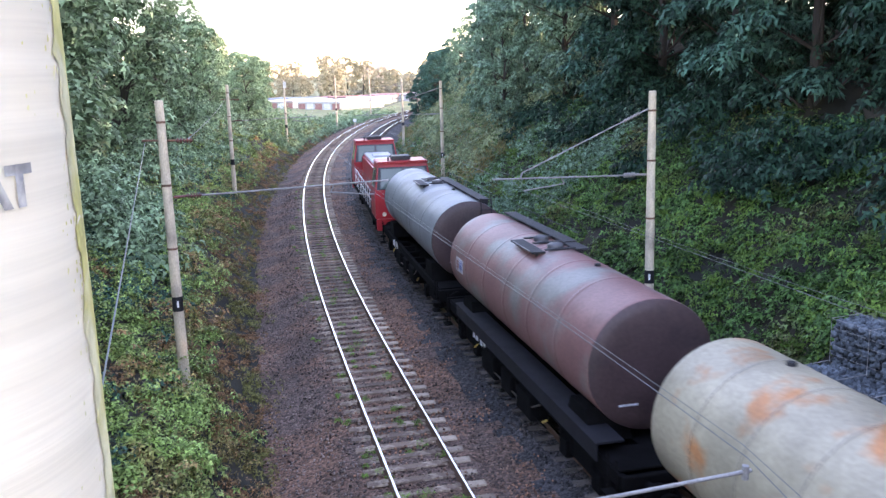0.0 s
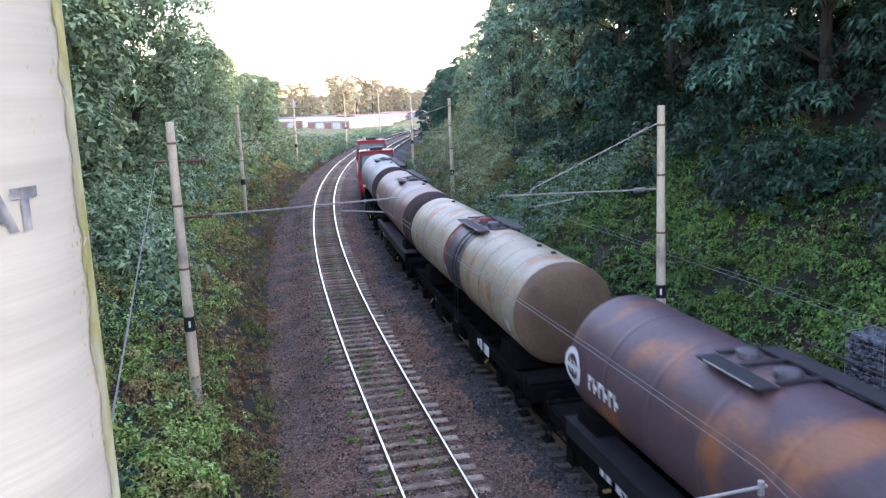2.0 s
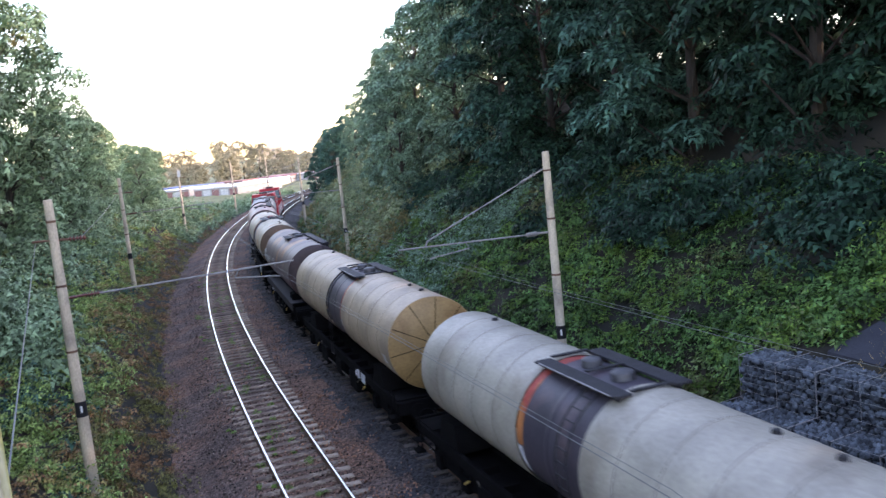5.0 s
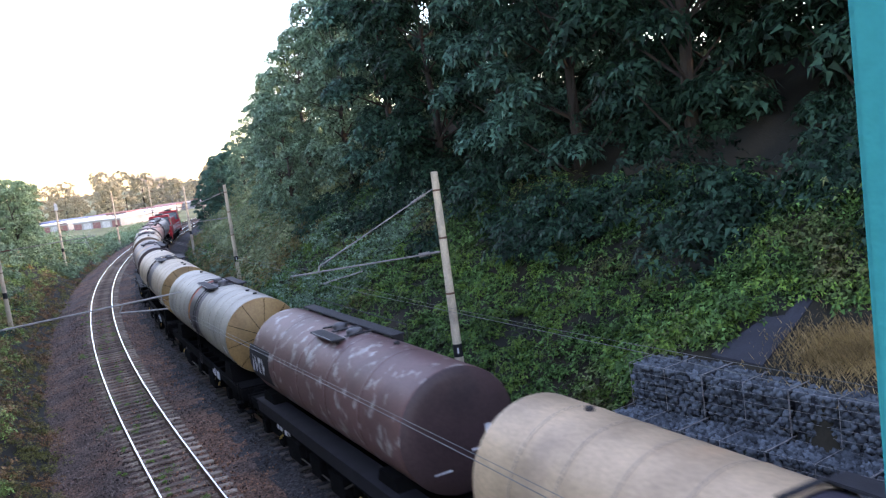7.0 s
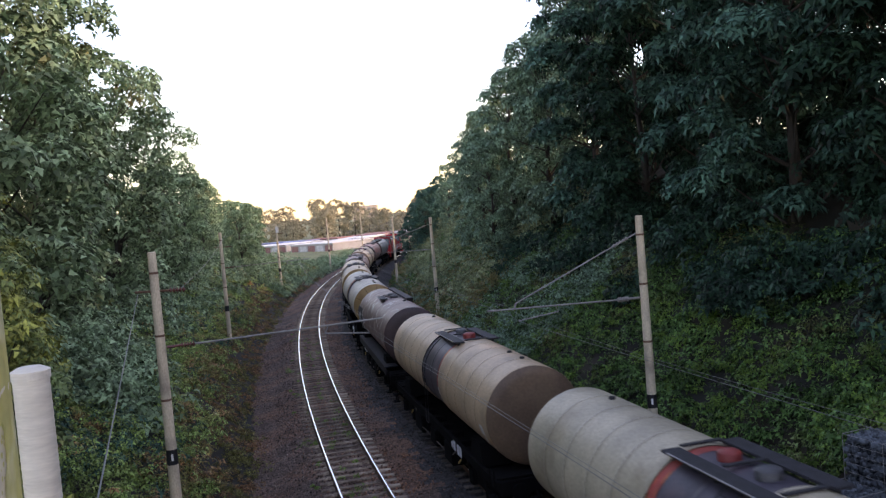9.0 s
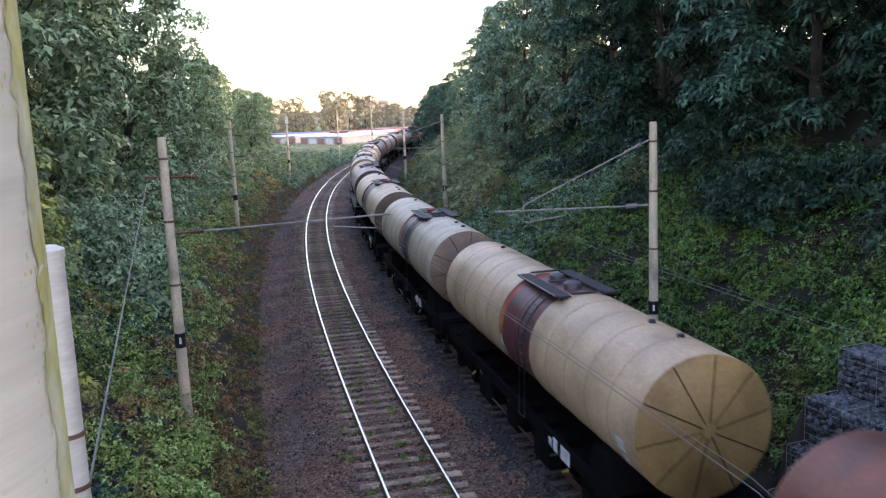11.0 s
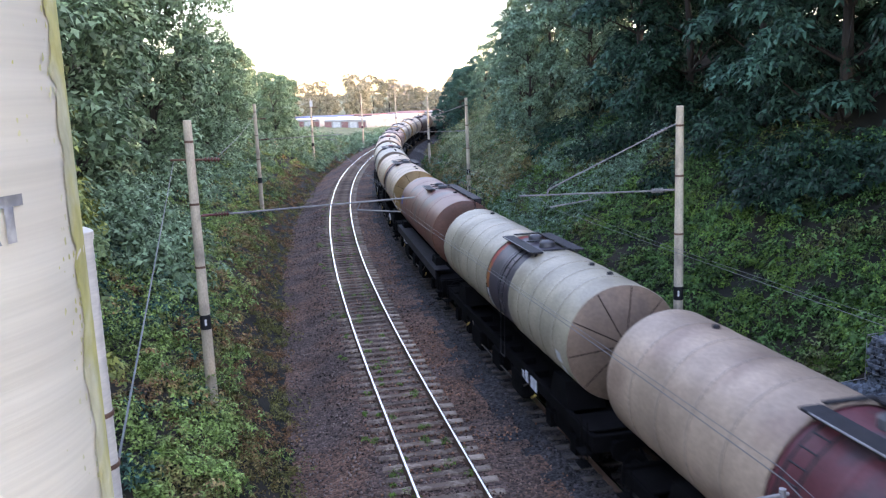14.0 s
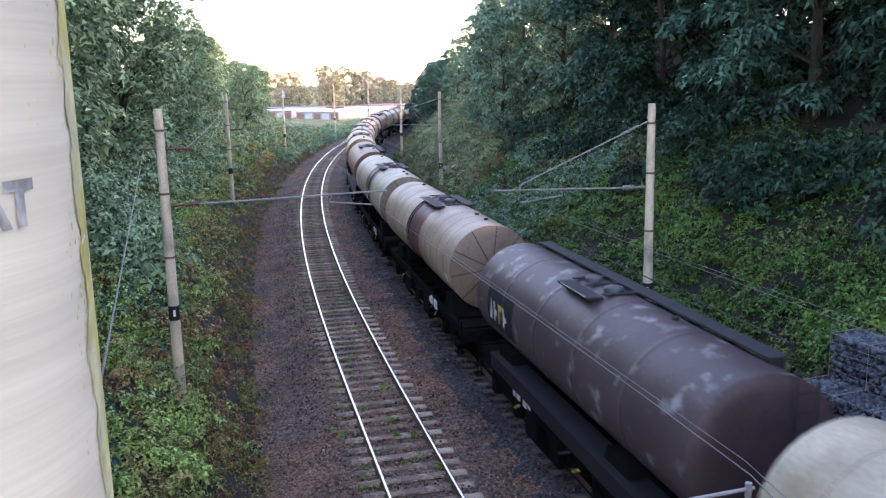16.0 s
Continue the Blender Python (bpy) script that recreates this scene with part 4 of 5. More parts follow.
def apartment_block(x, y, turn):
    """A pale block of flats far behind the garages."""
    a = empty("apartment_building", pose(x, y, -0.6, 0, 0, turn))
    bm = bmesh.new()
    bevel_box(bm, 0, 0, 0, 12, 10, 12.5, 0.05)
    part("wall", bm, M_BLOCK, a)
    bm = bmesh.new()
    bevel_box(bm, -0.3, -0.3, 12.503, 12.3, 10.3, 13.0, 0.05)
    part("roof", bm, M_GROOF, a, "flat pale roof")
    for k in range(4):
        for i in range(4):
            bm = bmesh.new()
            box(bm, 1.0 + i * 2.8, -0.05, 2.0 + k * 2.8, 2.6 + i * 2.8, -0.004, 3.4 + k * 2.8)
            part("window", bm, M_PANE, a)
    tagged(a, "pale block of flats in evening sun behind far trees", "building")


apartment_block(-37.0, 440.0, 12)

# ---- the train ----
SPEED = 12.0


def paint(name, color, stain, amount=0.42, scale=0.9, rough=0.46, var=0.22):
    return material(name, color, rough, var=var, scale=0.8, fine=14, bump=0.12, stains=stain, stain_scale=scale, stain_amount=amount, spec=0.36)


# Sooty black lowered further, to hold the shade below the tanks in colour
M_FRAME = material("sooty_shaded_underframe", (0.007, 0.0067, 0.007), 0.95, var=0.3, scale=2, spec=0.05)
M_WALKWAY = material("dark_grating", (0.022, 0.022, 0.025), 0.7, var=0.3, scale=5)
M_STRIPE = material("orange_red_stripe", (0.34, 0.055, 0.04), 0.6, var=0.3, scale=2, stains=(0.45, 0.16, 0.05), stain_scale=1.5, stain_amount=0.45)
M_LID = material("grey_hatch_lid", (0.09, 0.09, 0.095), 0.5, 0.3)
M_REDLID = material("red_hatch_lid", (0.24, 0.04, 0.035), 0.5)
M_SEAM = material("grimy_seam", (0.17, 0.15, 0.125), 0.9)
M_PAD = material("white_data_panel", (0.65, 0.66, 0.68), 0.6)
M_BLUE = material("blue_panel", (0.07, 0.12, 0.42), 0.6)

M_YELLOW = material("yellow_paint", (0.62, 0.42, 0.10), 0.6)
M_PLATE = material("dusty_side_plate", (0.014, 0.014, 0.018), 0.7, var=0.3, scale=2, spec=0.25)
M_ROD = material("worn_brake_rod", (0.075, 0.066, 0.055), 0.6, 0.3, var=0.3, scale=3)

R_TANK, Z_TANK = 1.38, 2.74


def cyl_patch(bm, y0, y1, a0, a1, r, ny=2, na=10):
    """A curved patch on the tank; angles in degrees from the west side (0) to the top (90)."""
    g = [[bm.verts.new((-r * math.cos(radians(a)), y, Z_TANK + r * math.sin(radians(a)))) for a in np.linspace(a0, a1, na)] for y in np.linspace(y0, y1, ny)]
    for u, v in zip(g, g[1:]):
        for i in range(na - 1):
            bm.faces.new((u[i], v[i], v[i + 1], u[i + 1]))


def wrapped(bm, poly, r):
    """A flat polygon given as (metres along the tank, metres of arc above the tank's waist), laid on the west side."""
    bm.faces.new([bm.verts.new((-r * math.cos(v / r), u, Z_TANK + r * math.sin(v / r))) for u, v in poly])


def ring_sign(w, y, z, r0, r1):
    """A round sign: a ring with a bar across it."""
    bm = bmesh.new()
    R = R_TANK + 0.014
    n = 28
    for k in range(n):
        a, b = 2 * math.pi * k / n, 2 * math.pi * (k + 1) / n
        wrapped(bm, [(y - r0 * math.cos(a), z + r0 * math.sin(a)), (y - r1 * math.cos(a), z + r1 * math.sin(a)), (y - r1 * math.cos(b), z + r1 * math.sin(b)), (y - r0 * math.cos(b), z + r0 * math.sin(b))], R)
        if abs(math.sin((a + b) / 2)) < 0.9:
            wrapped(bm, [(y - r0 * 0.35 * math.cos(a), z + r0 * 0.35 * math.sin(a)), (y - r0 * 0.62 * math.cos(a), z + r0 * 0.62 * math.sin(a)), (y - r0 * 0.62 * math.cos(b), z + r0 * 0.62 * math.sin(b)), (y - r0 * 0.35 * math.cos(b), z + r0 * 0.35 * math.sin(b))], R)
    wrapped(bm, [(y + r1 * 1.25, z - 0.06), (y + r0 * 0.9, z + 0.05), (y - r1 * 1.25, z + 0.06), (y - r0 * 0.9, z - 0.05)], R + 0.002)
    part("sign", bm, M_WHITE, w, "round white emblem")


def block_sign(w, y, z, h, n, plate=None, accent=None):
    """A row of plain blocks in the size of a word; plate: a dark field behind it."""
    R = R_TANK + 0.034
    bw = h * 0.62
    if plate:
        bm = bmesh.new()
        cyl_patch(bm, y + 0.25, y - n * bw * 1.2 - 0.35, math.degrees((z - h * 1.1) / R), math.degrees((z + h * 1.1) / R), R_TANK + 0.006, 2, 8)
        part("sign_field", bm, plate, w, "dark field behind a sign")
    for k in range(n):
        u = y - k * bw * 1.2
        bm = bmesh.new()
        if k == 0 and plate:
            wrapped(bm, [(u + 0.02, z - h * 0.55), (u - bw * 0.5, z + h * 0.6), (u - bw * 0.95, z - h * 0.2), (u - bw * 0.55, z - h * 0.55)], R)
        else:
            wrapped(bm, [(u, z - h / 2), (u, z + h / 2), (u - bw * 0.35, z + h / 2), (u - bw * 0.35, z - h / 2)], R)
            wrapped(bm, [(u - bw * 0.35, z + h * (0.12 if k % 2 else 0.5)), (u - bw * 0.35, z + h * (0.12 if k % 2 else 0.5) - h * 0.3), (u - bw, z + h * (0.12 if k % 2 else 0.5) - h * 0.3), (u - bw, z + h * (0.12 if k % 2 else 0.5))], R)
        part("sign_block", bm, accent if accent and k == 2 else M_WHITE, w)


def bogie(parent, y):
    b = empty("bogie", pose(0, y, 0))
    b.parent = parent
    bm = bmesh.new()
    for sx in (-1, 1):
        box(bm, sx * 1.1 - 0.08, -1.4, 0.36, sx * 1.1 + 0.08, 1.4, 0.78)
        for yy in (-0.9, 0.9):
            box(bm, sx * 1.16 - 0.13, yy - 0.2, 0.26, sx * 1.16 + 0.13, yy + 0.2, 0.66)
            rod(bm, (sx * 1.16, yy + 0.3, 0.45), (sx * 1.16, yy + 0.3, 0.9), 0.08, 8)
            rod(bm, (sx * 1.16, yy - 0.3, 0.45), (sx * 1.16, yy - 0.3, 0.9), 0.08, 8)
    box(bm, -1.0, -0.2, 0.5, 1.0, 0.2, 0.85)
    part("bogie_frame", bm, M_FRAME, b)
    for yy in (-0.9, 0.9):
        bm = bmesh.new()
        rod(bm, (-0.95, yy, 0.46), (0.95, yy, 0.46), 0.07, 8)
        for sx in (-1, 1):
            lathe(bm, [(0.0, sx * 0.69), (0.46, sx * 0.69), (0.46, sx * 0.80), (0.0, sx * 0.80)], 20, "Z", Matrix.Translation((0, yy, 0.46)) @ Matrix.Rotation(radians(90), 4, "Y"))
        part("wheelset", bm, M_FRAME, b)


def underframe(w, half, platform):
    """Sills, buffers and bogies; half is half the length of the frame."""
    bm = bmesh.new()
    for sx in (-1, 1):
        bevel_box(bm, sx * 1.28 - 0.07, -half + 0.1, 0.92, sx * 1.28 + 0.07, half - 0.1, 1.2, 0.015)
        for y in np.arange(-half + 3.5, half - 3.4, 1.2):
            box(bm, sx * 1.0 - 0.25, y - 0.03, 0.95, sx * 1.0 + 0.25, y + 0.03, 1.16)
    box(bm, -0.35, -half + 0.1, 0.85, 0.35, half - 0.1, 1.15)
    # Added dark plate, closes the frame so no bright ballast shows through
    box(bm, -1.2, -half + 0.1, 0.93, 1.2, half - 0.1, 0.97)
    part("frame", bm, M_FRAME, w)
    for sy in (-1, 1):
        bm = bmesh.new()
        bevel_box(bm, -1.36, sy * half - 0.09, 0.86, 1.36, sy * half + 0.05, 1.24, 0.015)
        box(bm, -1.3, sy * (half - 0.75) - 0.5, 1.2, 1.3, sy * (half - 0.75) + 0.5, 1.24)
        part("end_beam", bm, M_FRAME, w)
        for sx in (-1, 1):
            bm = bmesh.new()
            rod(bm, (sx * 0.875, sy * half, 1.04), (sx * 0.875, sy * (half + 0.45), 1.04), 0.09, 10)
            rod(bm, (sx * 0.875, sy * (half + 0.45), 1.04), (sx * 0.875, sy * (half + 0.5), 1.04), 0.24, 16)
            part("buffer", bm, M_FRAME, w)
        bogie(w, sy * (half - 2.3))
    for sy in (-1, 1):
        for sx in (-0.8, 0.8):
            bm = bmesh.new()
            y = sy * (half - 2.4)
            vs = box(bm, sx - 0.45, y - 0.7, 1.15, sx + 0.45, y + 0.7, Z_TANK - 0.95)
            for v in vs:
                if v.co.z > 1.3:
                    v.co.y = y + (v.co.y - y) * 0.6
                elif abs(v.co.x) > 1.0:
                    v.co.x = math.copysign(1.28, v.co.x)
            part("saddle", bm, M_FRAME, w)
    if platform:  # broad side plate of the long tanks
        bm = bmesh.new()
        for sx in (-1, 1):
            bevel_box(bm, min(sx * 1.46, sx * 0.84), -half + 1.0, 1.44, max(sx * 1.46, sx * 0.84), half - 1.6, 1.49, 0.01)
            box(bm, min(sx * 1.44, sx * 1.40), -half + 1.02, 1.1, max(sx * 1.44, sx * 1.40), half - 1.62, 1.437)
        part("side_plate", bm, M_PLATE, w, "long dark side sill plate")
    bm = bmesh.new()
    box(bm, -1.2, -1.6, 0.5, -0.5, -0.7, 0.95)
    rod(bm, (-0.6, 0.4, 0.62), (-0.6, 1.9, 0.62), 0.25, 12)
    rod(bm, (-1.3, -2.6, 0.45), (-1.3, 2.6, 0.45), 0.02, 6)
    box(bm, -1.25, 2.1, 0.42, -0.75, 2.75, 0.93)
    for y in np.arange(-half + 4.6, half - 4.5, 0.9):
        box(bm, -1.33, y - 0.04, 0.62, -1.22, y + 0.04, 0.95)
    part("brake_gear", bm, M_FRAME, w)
    for y, ln, z0 in ((-half + 5.0, 1.1, 0.3), (-0.3, 0.9, 0.34), (half - 5.6, 1.2, 0.28)):
        bm = bmesh.new()
        bevel_box(bm, -1.42, y, z0, -0.95, y + ln, 0.925, 0.03)
        part("equipment_box", bm, M_FRAME, w, "sooty box hung below the sill, blackened for shade")
    # sagging brake rods along the sill
    for sx in (-1, 1):
        bm = bmesh.new()
        q = half - 4.4
        tube(bm, [(sx * 1.38, -q, 0.98), (sx * 1.38, -q + 0.9, 0.55), (sx * 1.38, q - 0.9, 0.5), (sx * 1.38, q, 0.98)], 0.022, 6)
        part("brake_rod", bm, M_ROD, w, "worn steel brake rod")
        for sy in (-1, 1):
            bm = bmesh.new()
            y = sy * (half - 0.35)
            for z in (0.45, 0.75):
                box(bm, sx * 1.42 - 0.12, y - 0.2, z - 0.02, sx * 1.42 + 0.12, y + 0.2, z + 0.02)
            for dy in (-0.19, 0.19):
                rod(bm, (sx * 1.4, y + dy, 0.44), (sx * 1.4, y + dy, 1.5), 0.018, 5)
            part("shunter_step", bm, M_FRAME, w, "dark step with grab irons")
            bm = bmesh.new()
            tube(bm, [(sx * 0.3, sy * half, 0.95), (sx * 0.3, sy * (half + 0.25), 0.8), (sx * 0.22, sy * (half + 0.42), 0.6)], 0.03, 6)
            part("brake_hose", bm, M_FRAME, w)
            bm = bmesh.new()
            rod(bm, (sx * 1.4, sy * (half - 3.9), 0.8), (sx * 1.4, sy * (half - 3.9) + 0.32, 0.62), 0.025, 6)
            part("valve_handle", bm, M_YELLOW, w, "ochre valve handle")


def top_platform(w, y0, y1, rails=True, lids=(M_LID, M_LID)):
    """Two broad dark plates beside the hatches, nearly flush with the tank's top."""
    z = Z_TANK + R_TANK - 0.05
    ym = (y0 + y1) / 2
    for x0, x1 in ((-0.76, -0.40), (0.42, 0.80)):
        bm = bmesh.new()
        bevel_box(bm, x0, y0, z, x1, y1, z + 0.05, 0.012)
        for y in (y0 + 0.15, ym, y1 - 0.15):
            box(bm, (x0 + x1) / 2 - 0.04, y - 0.03, z - 0.3, (x0 + x1) / 2 + 0.04, y + 0.03, z)
        deck = part("walkway", bm, M_WALKWAY, w, "dark steel walkway plate on top of the tank")
        if rails and x0 < 0:
            bm = bmesh.new()
            rod(bm, (x0 - 0.03, y0 + 0.1, z + 0.06), (x0 - 0.03, y1 - 0.3, z + 0.06), 0.018, 6)
            part("grab_rail", bm, M_STEEL, deck, "pale grab rail")
    for y in (y0 + 0.06, ym + 0.1, y1 - 0.06):
        bm = bmesh.new()
        bevel_box(bm, -0.398, y - 0.06, z + 0.06, 0.418, y + 0.06, z + 0.095, 0.008)
        part("cross_plate", bm, M_WALKWAY, w)
    for y, mt, r in ((ym - 0.55, lids[0], 0.22), (ym + 0.55, lids[1], 0.2)):
        bm = bmesh.new()
        lathe(bm, [(0.0, z + 0.19), (r * 0.7, z + 0.18), (r * 0.95, z + 0.15), (r, z + 0.13), (r, z - 0.06)], 20, "Z", Matrix.Translation((0.0, y, 0)))
        part("hatch", bm, mt, w, "round hatch lid", True)


def ladder(w, y, side=-1):
    pts = [(side * (R_TANK + 0.06), 1.0)] + [(side * (R_TANK + 0.07) * math.cos(radians(a)), Z_TANK + (R_TANK + 0.07) * math.sin(radians(a))) for a in range(-15, 71, 10)]
    rail = None
    for dy in (-0.2, 0.2):
        bm = bmesh.new()
        tube(bm, [(p[0], y + dy, p[1]) for p in pts], 0.02)
        rail = part("ladder_rail", bm, M_WALKWAY, w, "dark steel ladder rail")
    for p in pts:
        bm = bmesh.new()
        rod(bm, (p[0], y - 0.2, p[1]), (p[0], y + 0.2, p[1]), 0.014, 5)
        part("rung", bm, M_WALKWAY, rail)


def end_cap(w, sy, y, mat, spokes, dish=0.22):
    bm = bmesh.new()
    if spokes:
        prof = [(R_TANK - 0.005, y), (R_TANK - 0.02, y + sy * 0.012), (0.12, y + sy * 0.16), (0.0, y + sy * 0.16)]
    else:
        prof = [(R_TANK - 0.004, y), (R_TANK - 0.02, y + sy * 0.02), (R_TANK * 0.8, y + sy * dish * 0.55), (R_TANK * 0.45, y + sy * dish * 0.88), (0.0, y + sy * dish)]
    lathe(bm, prof, 48, "Y", Matrix.Translation((0, 0, Z_TANK)))
    bmesh.ops.recalc_face_normals(bm, faces=bm.faces[:])
    cap = part("end_cap", bm, mat, w, "spoked sheet-metal end" if spokes else "plain dished end", True)
    if spokes:
        bm = bmesh.new()
        for k in range(10):
            a = 2 * math.pi * (k + 0.25) / 10
            c, s_ = math.cos(a), math.sin(a)
            rod(bm, (0.14 * c, y + sy * 0.163, Z_TANK + 0.14 * s_), ((R_TANK - 0.03) * c, y + sy * 0.018, Z_TANK + (R_TANK - 0.03) * s_), 0.011, 4)
        part("seam", bm, M_FRAME, cap, "dark radial seams")
        bm = bmesh.new()
        lathe(bm, [(0.0, y + sy * 0.18), (0.13, y + sy * 0.18), (0.15, y + sy * 0.15)], 18, "Y", Matrix.Translation((0, 0, Z_TANK)))
        part("hub", bm, mat, cap)


def barrel(w, name, y0, y1, mat, rings, label="", r=R_TANK):
    bm = bmesh.new()
    prof = [(r - 0.006, y0), (r, y0 + 0.01), (r, y0 + 0.08)]
    for k in range(1, rings):
        y = y0 + (y1 - y0) * k / rings
        prof += [(r, y - 0.10), (r, y - 0.035), (r + 0.007, y - 0.02), (r + 0.007, y + 0.02), (r, y + 0.035), (r, y + 0.10)]
    prof += [(r, y1 - 0.08), (r, y1 - 0.01), (r - 0.006, y1)]
    lathe(bm, prof, 64, "Y", Matrix.Translation((0, 0, Z_TANK)))
    bmesh.ops.recalc_face_normals(bm, faces=bm.faces[:])
    return part(name, bm, mat, w, label, True)


def data_panels(w, y):
    for k, (dy, dz, ww, hh) in enumerate(((0, 0.0, 0.5, 0.32), (0.75, 0.02, 0.22, 0.3), (1.1, 0.02, 0.16, 0.16))):
        bm = bmesh.new()
        box(bm, -1.375, y + dy, 0.98 + dz - 0.12, -1.357, y + dy + ww, 0.98 + dz + hh * 0.6)
        part("data_panel", bm, M_PAD, w, "small white lettering panel")


def vents(w, ys):
    for y in ys:
        bm = bmesh.new()
        lathe(bm, [(0.0, 0.06), (0.07, 0.06), (0.08, 0.0)], 10, "Z", Matrix.Translation((0.18, y, Z_TANK + R_TANK - 0.01)))
        part("vent_plug", bm, M_WALKWAY, w)


def jacketed_wagon(length, body, cap, band, stripe_at, band_w=2.5, band_y=0.0, panel=True, lids=(M_LID, M_LID), spokes=True, back=0.0, front=0.0):
    """Insulated tank: two sheet-metal jackets with a darker belt between them."""
    w = empty("tank_wagon")
    half = length / 2 - 0.55
    rear_y, front_y = -(length / 2 - 0.95) + back, length / 2 - 0.95 + front
    underframe(w, half, False)
    barrel(w, "rear_jacket", rear_y, band_y - band_w / 2, body, 5)
    barrel(w, "front_jacket", band_y + band_w / 2, front_y, body, 5)
    belt = barrel(w, "belt", band_y - band_w / 2, band_y + band_w / 2, band, 2, "dark painted belt round the tank", R_TANK - 0.035)
    end_cap(w, -1, rear_y, cap, spokes, 0.1)
    end_cap(w, 1, front_y, cap, spokes, 0.1)
    if stripe_at:
        y = band_y + stripe_at * (band_w / 2 - 0.12)
        bm = bmesh.new()
        cyl_patch(bm, y - 0.16, y + 0.12, -5, 185, R_TANK - 0.028, 2, 40)
        part("stripe", bm, M_STRIPE, belt, "orange-red hazard stripe")
        bm = bmesh.new()
        cyl_patch(bm, y - 0.09, y + 0.09, -32, -6, R_TANK - 0.026, 2, 8)
        part("patch", bm, M_PAD, belt, "white paint patch")
    top_platform(w, band_y - band_w / 2 - 0.35, band_y + band_w / 2 + 0.15, True, lids)
    ladder(w, band_y + (0.75 if stripe_at < 0 else -0.75))
    vents(w, [rear_y + 1.2, rear_y + 2.4, front_y - 1.5])
    for a0, a1 in ((rear_y, band_y - band_w / 2), (band_y + band_w / 2, front_y)):
        for k in range(1, 5):
            y = a0 + (a1 - a0) * k / 5
            bm = bmesh.new()
            cyl_patch(bm, y - 0.012, y + 0.012, -60, 240, R_TANK + 0.0085, 2, 48)
            part("seam_ring", bm, M_SEAM, w)
    # overlapping sheet seam along each jacket
    for a0, a1 in ((rear_y + 0.02, band_y - band_w / 2), (band_y + band_w / 2, front_y - 0.02)):
        bm = bmesh.new()
        cyl_patch(bm, a0, a1, 38, 39.2, R_TANK + 0.006, 2, 3)
        cyl_patch(bm, a0, a1, 112, 113, R_TANK + 0.006, 2, 3)
        part("sheet_seam", bm, body, w)
    if panel:
        bm = bmesh.new()
        cyl_patch(bm, rear_y + 0.5, rear_y + 0.85, -22, -10, R_TANK + 0.004, 2, 5)
        cyl_patch(bm, rear_y + 0.5, rear_y + 0.8, -38, -26, R_TANK + 0.004, 2, 5)
        part("data_panel", bm, M_PAD, w, "white lettering panel")
    data_panels(w, -half + 3.9)
    return w


def bare_wagon(length, body, cap, walk_y, marks, rings=7, dish=0.12, dome_y=0.3, plate=True, back=0.0, front=0.0):
    """Plain steel tank with ring seams, a dome and a walkway along the top."""
    w = empty("tank_wagon")
    half = length / 2 - 0.55
    rear_y, front_y = -(length / 2 - 1.0) + back, length / 2 - 1.0 + front
    tl, off = (front_y - rear_y) / 2, (front_y + rear_y) / 2
    underframe(w, half, plate)
    barrel(w, "barrel", rear_y, front_y, body, rings, "rusty steel barrel")
    end_cap(w, -1, rear_y, cap, False, dish)
    end_cap(w, 1, front_y, cap, False, dish)
    dome_y += off
    top_platform(w, dome_y - 0.9, dome_y + 0.9, True)
    z = Z_TANK + R_TANK
    y0, y1 = off + walk_y[0] * tl, off + walk_y[1] * tl
    bm = bmesh.new()
    bevel_box(bm, 0.42, y0, z - 0.02, 0.8, y1, z + 0.03, 0.01)
    for y in np.arange(y0 + 0.1, y1, 1.3):
        box(bm, 0.45, y - 0.03, z - 0.25, 0.77, y + 0.03, z - 0.02)
    part("walkway", bm, M_WALKWAY, w, "narrow dark walkway along the tank's top")
    bm = bmesh.new()
    rod(bm, (0.86, y0, z + 0.22), (0.86, y1, z + 0.22), 0.015, 6)
    for y in np.arange(y0, y1 + 0.01, (y1 - y0) / 4):
        rod(bm, (0.84, y, z - 0.15), (0.86, y, z + 0.22), 0.013, 5)
    part("hand_rail", bm, M_WALKWAY, w)
    if abs(walk_y[0] + 1) < 0.1:
        rail = None
        for x in (0.42, 0.8):
            bm = bmesh.new()
            rod(bm, (x, rear_y - dish - 0.05, 1.2), (x, rear_y - dish - 0.05, z + 0.1), 0.02, 5)
            rail = part("ladder_rail", bm, M_WALKWAY, w, "steel ladder rail at the tank's end")
        for k in np.arange(1.4, z, 0.3):
            bm = bmesh.new()
            rod(bm, (0.42, rear_y - dish - 0.05, k), (0.8, rear_y - dish - 0.05, k), 0.014, 5)
            part("rung", bm, M_WALKWAY, rail)
    vents(w, [off - tl * 0.45])
    for y0, y1, a0, a1, mt, lab in marks:
        bm = bmesh.new()
        cyl_patch(bm, off + y0 * tl, off + y1 * tl, a0, a1, R_TANK + 0.012, 2, 6)
        part("marking", bm, mt, w, lab)
    for x, z, ww, hh in ((-0.55, Z_TANK - 0.75, 0.42, 0.035), (0.35, Z_TANK - 0.45, 0.34, 0.05), (0.62, Z_TANK - 0.1, 0.14, 0.24)):
        bm = bmesh.new()
        y = rear_y - dish - 0.012
        box(bm, x - ww / 2, y - 0.006, z - hh / 2, x + ww / 2, y + 0.006, z + hh / 2)
        part("end_plate", bm, M_PAD, w, "small white plate on the tank's end")
    data_panels(w, half - 4.6)
    return w


B_BEIGE_O = paint("beige_jacket_rust_spots", (0.35, 0.30, 0.21), (0.40, 0.17, 0.065), 0.375, 1.1)
B_BEIGE = paint("beige_jacket", (0.42, 0.32, 0.215), (0.33, 0.245, 0.165), 0.42, 0.6)
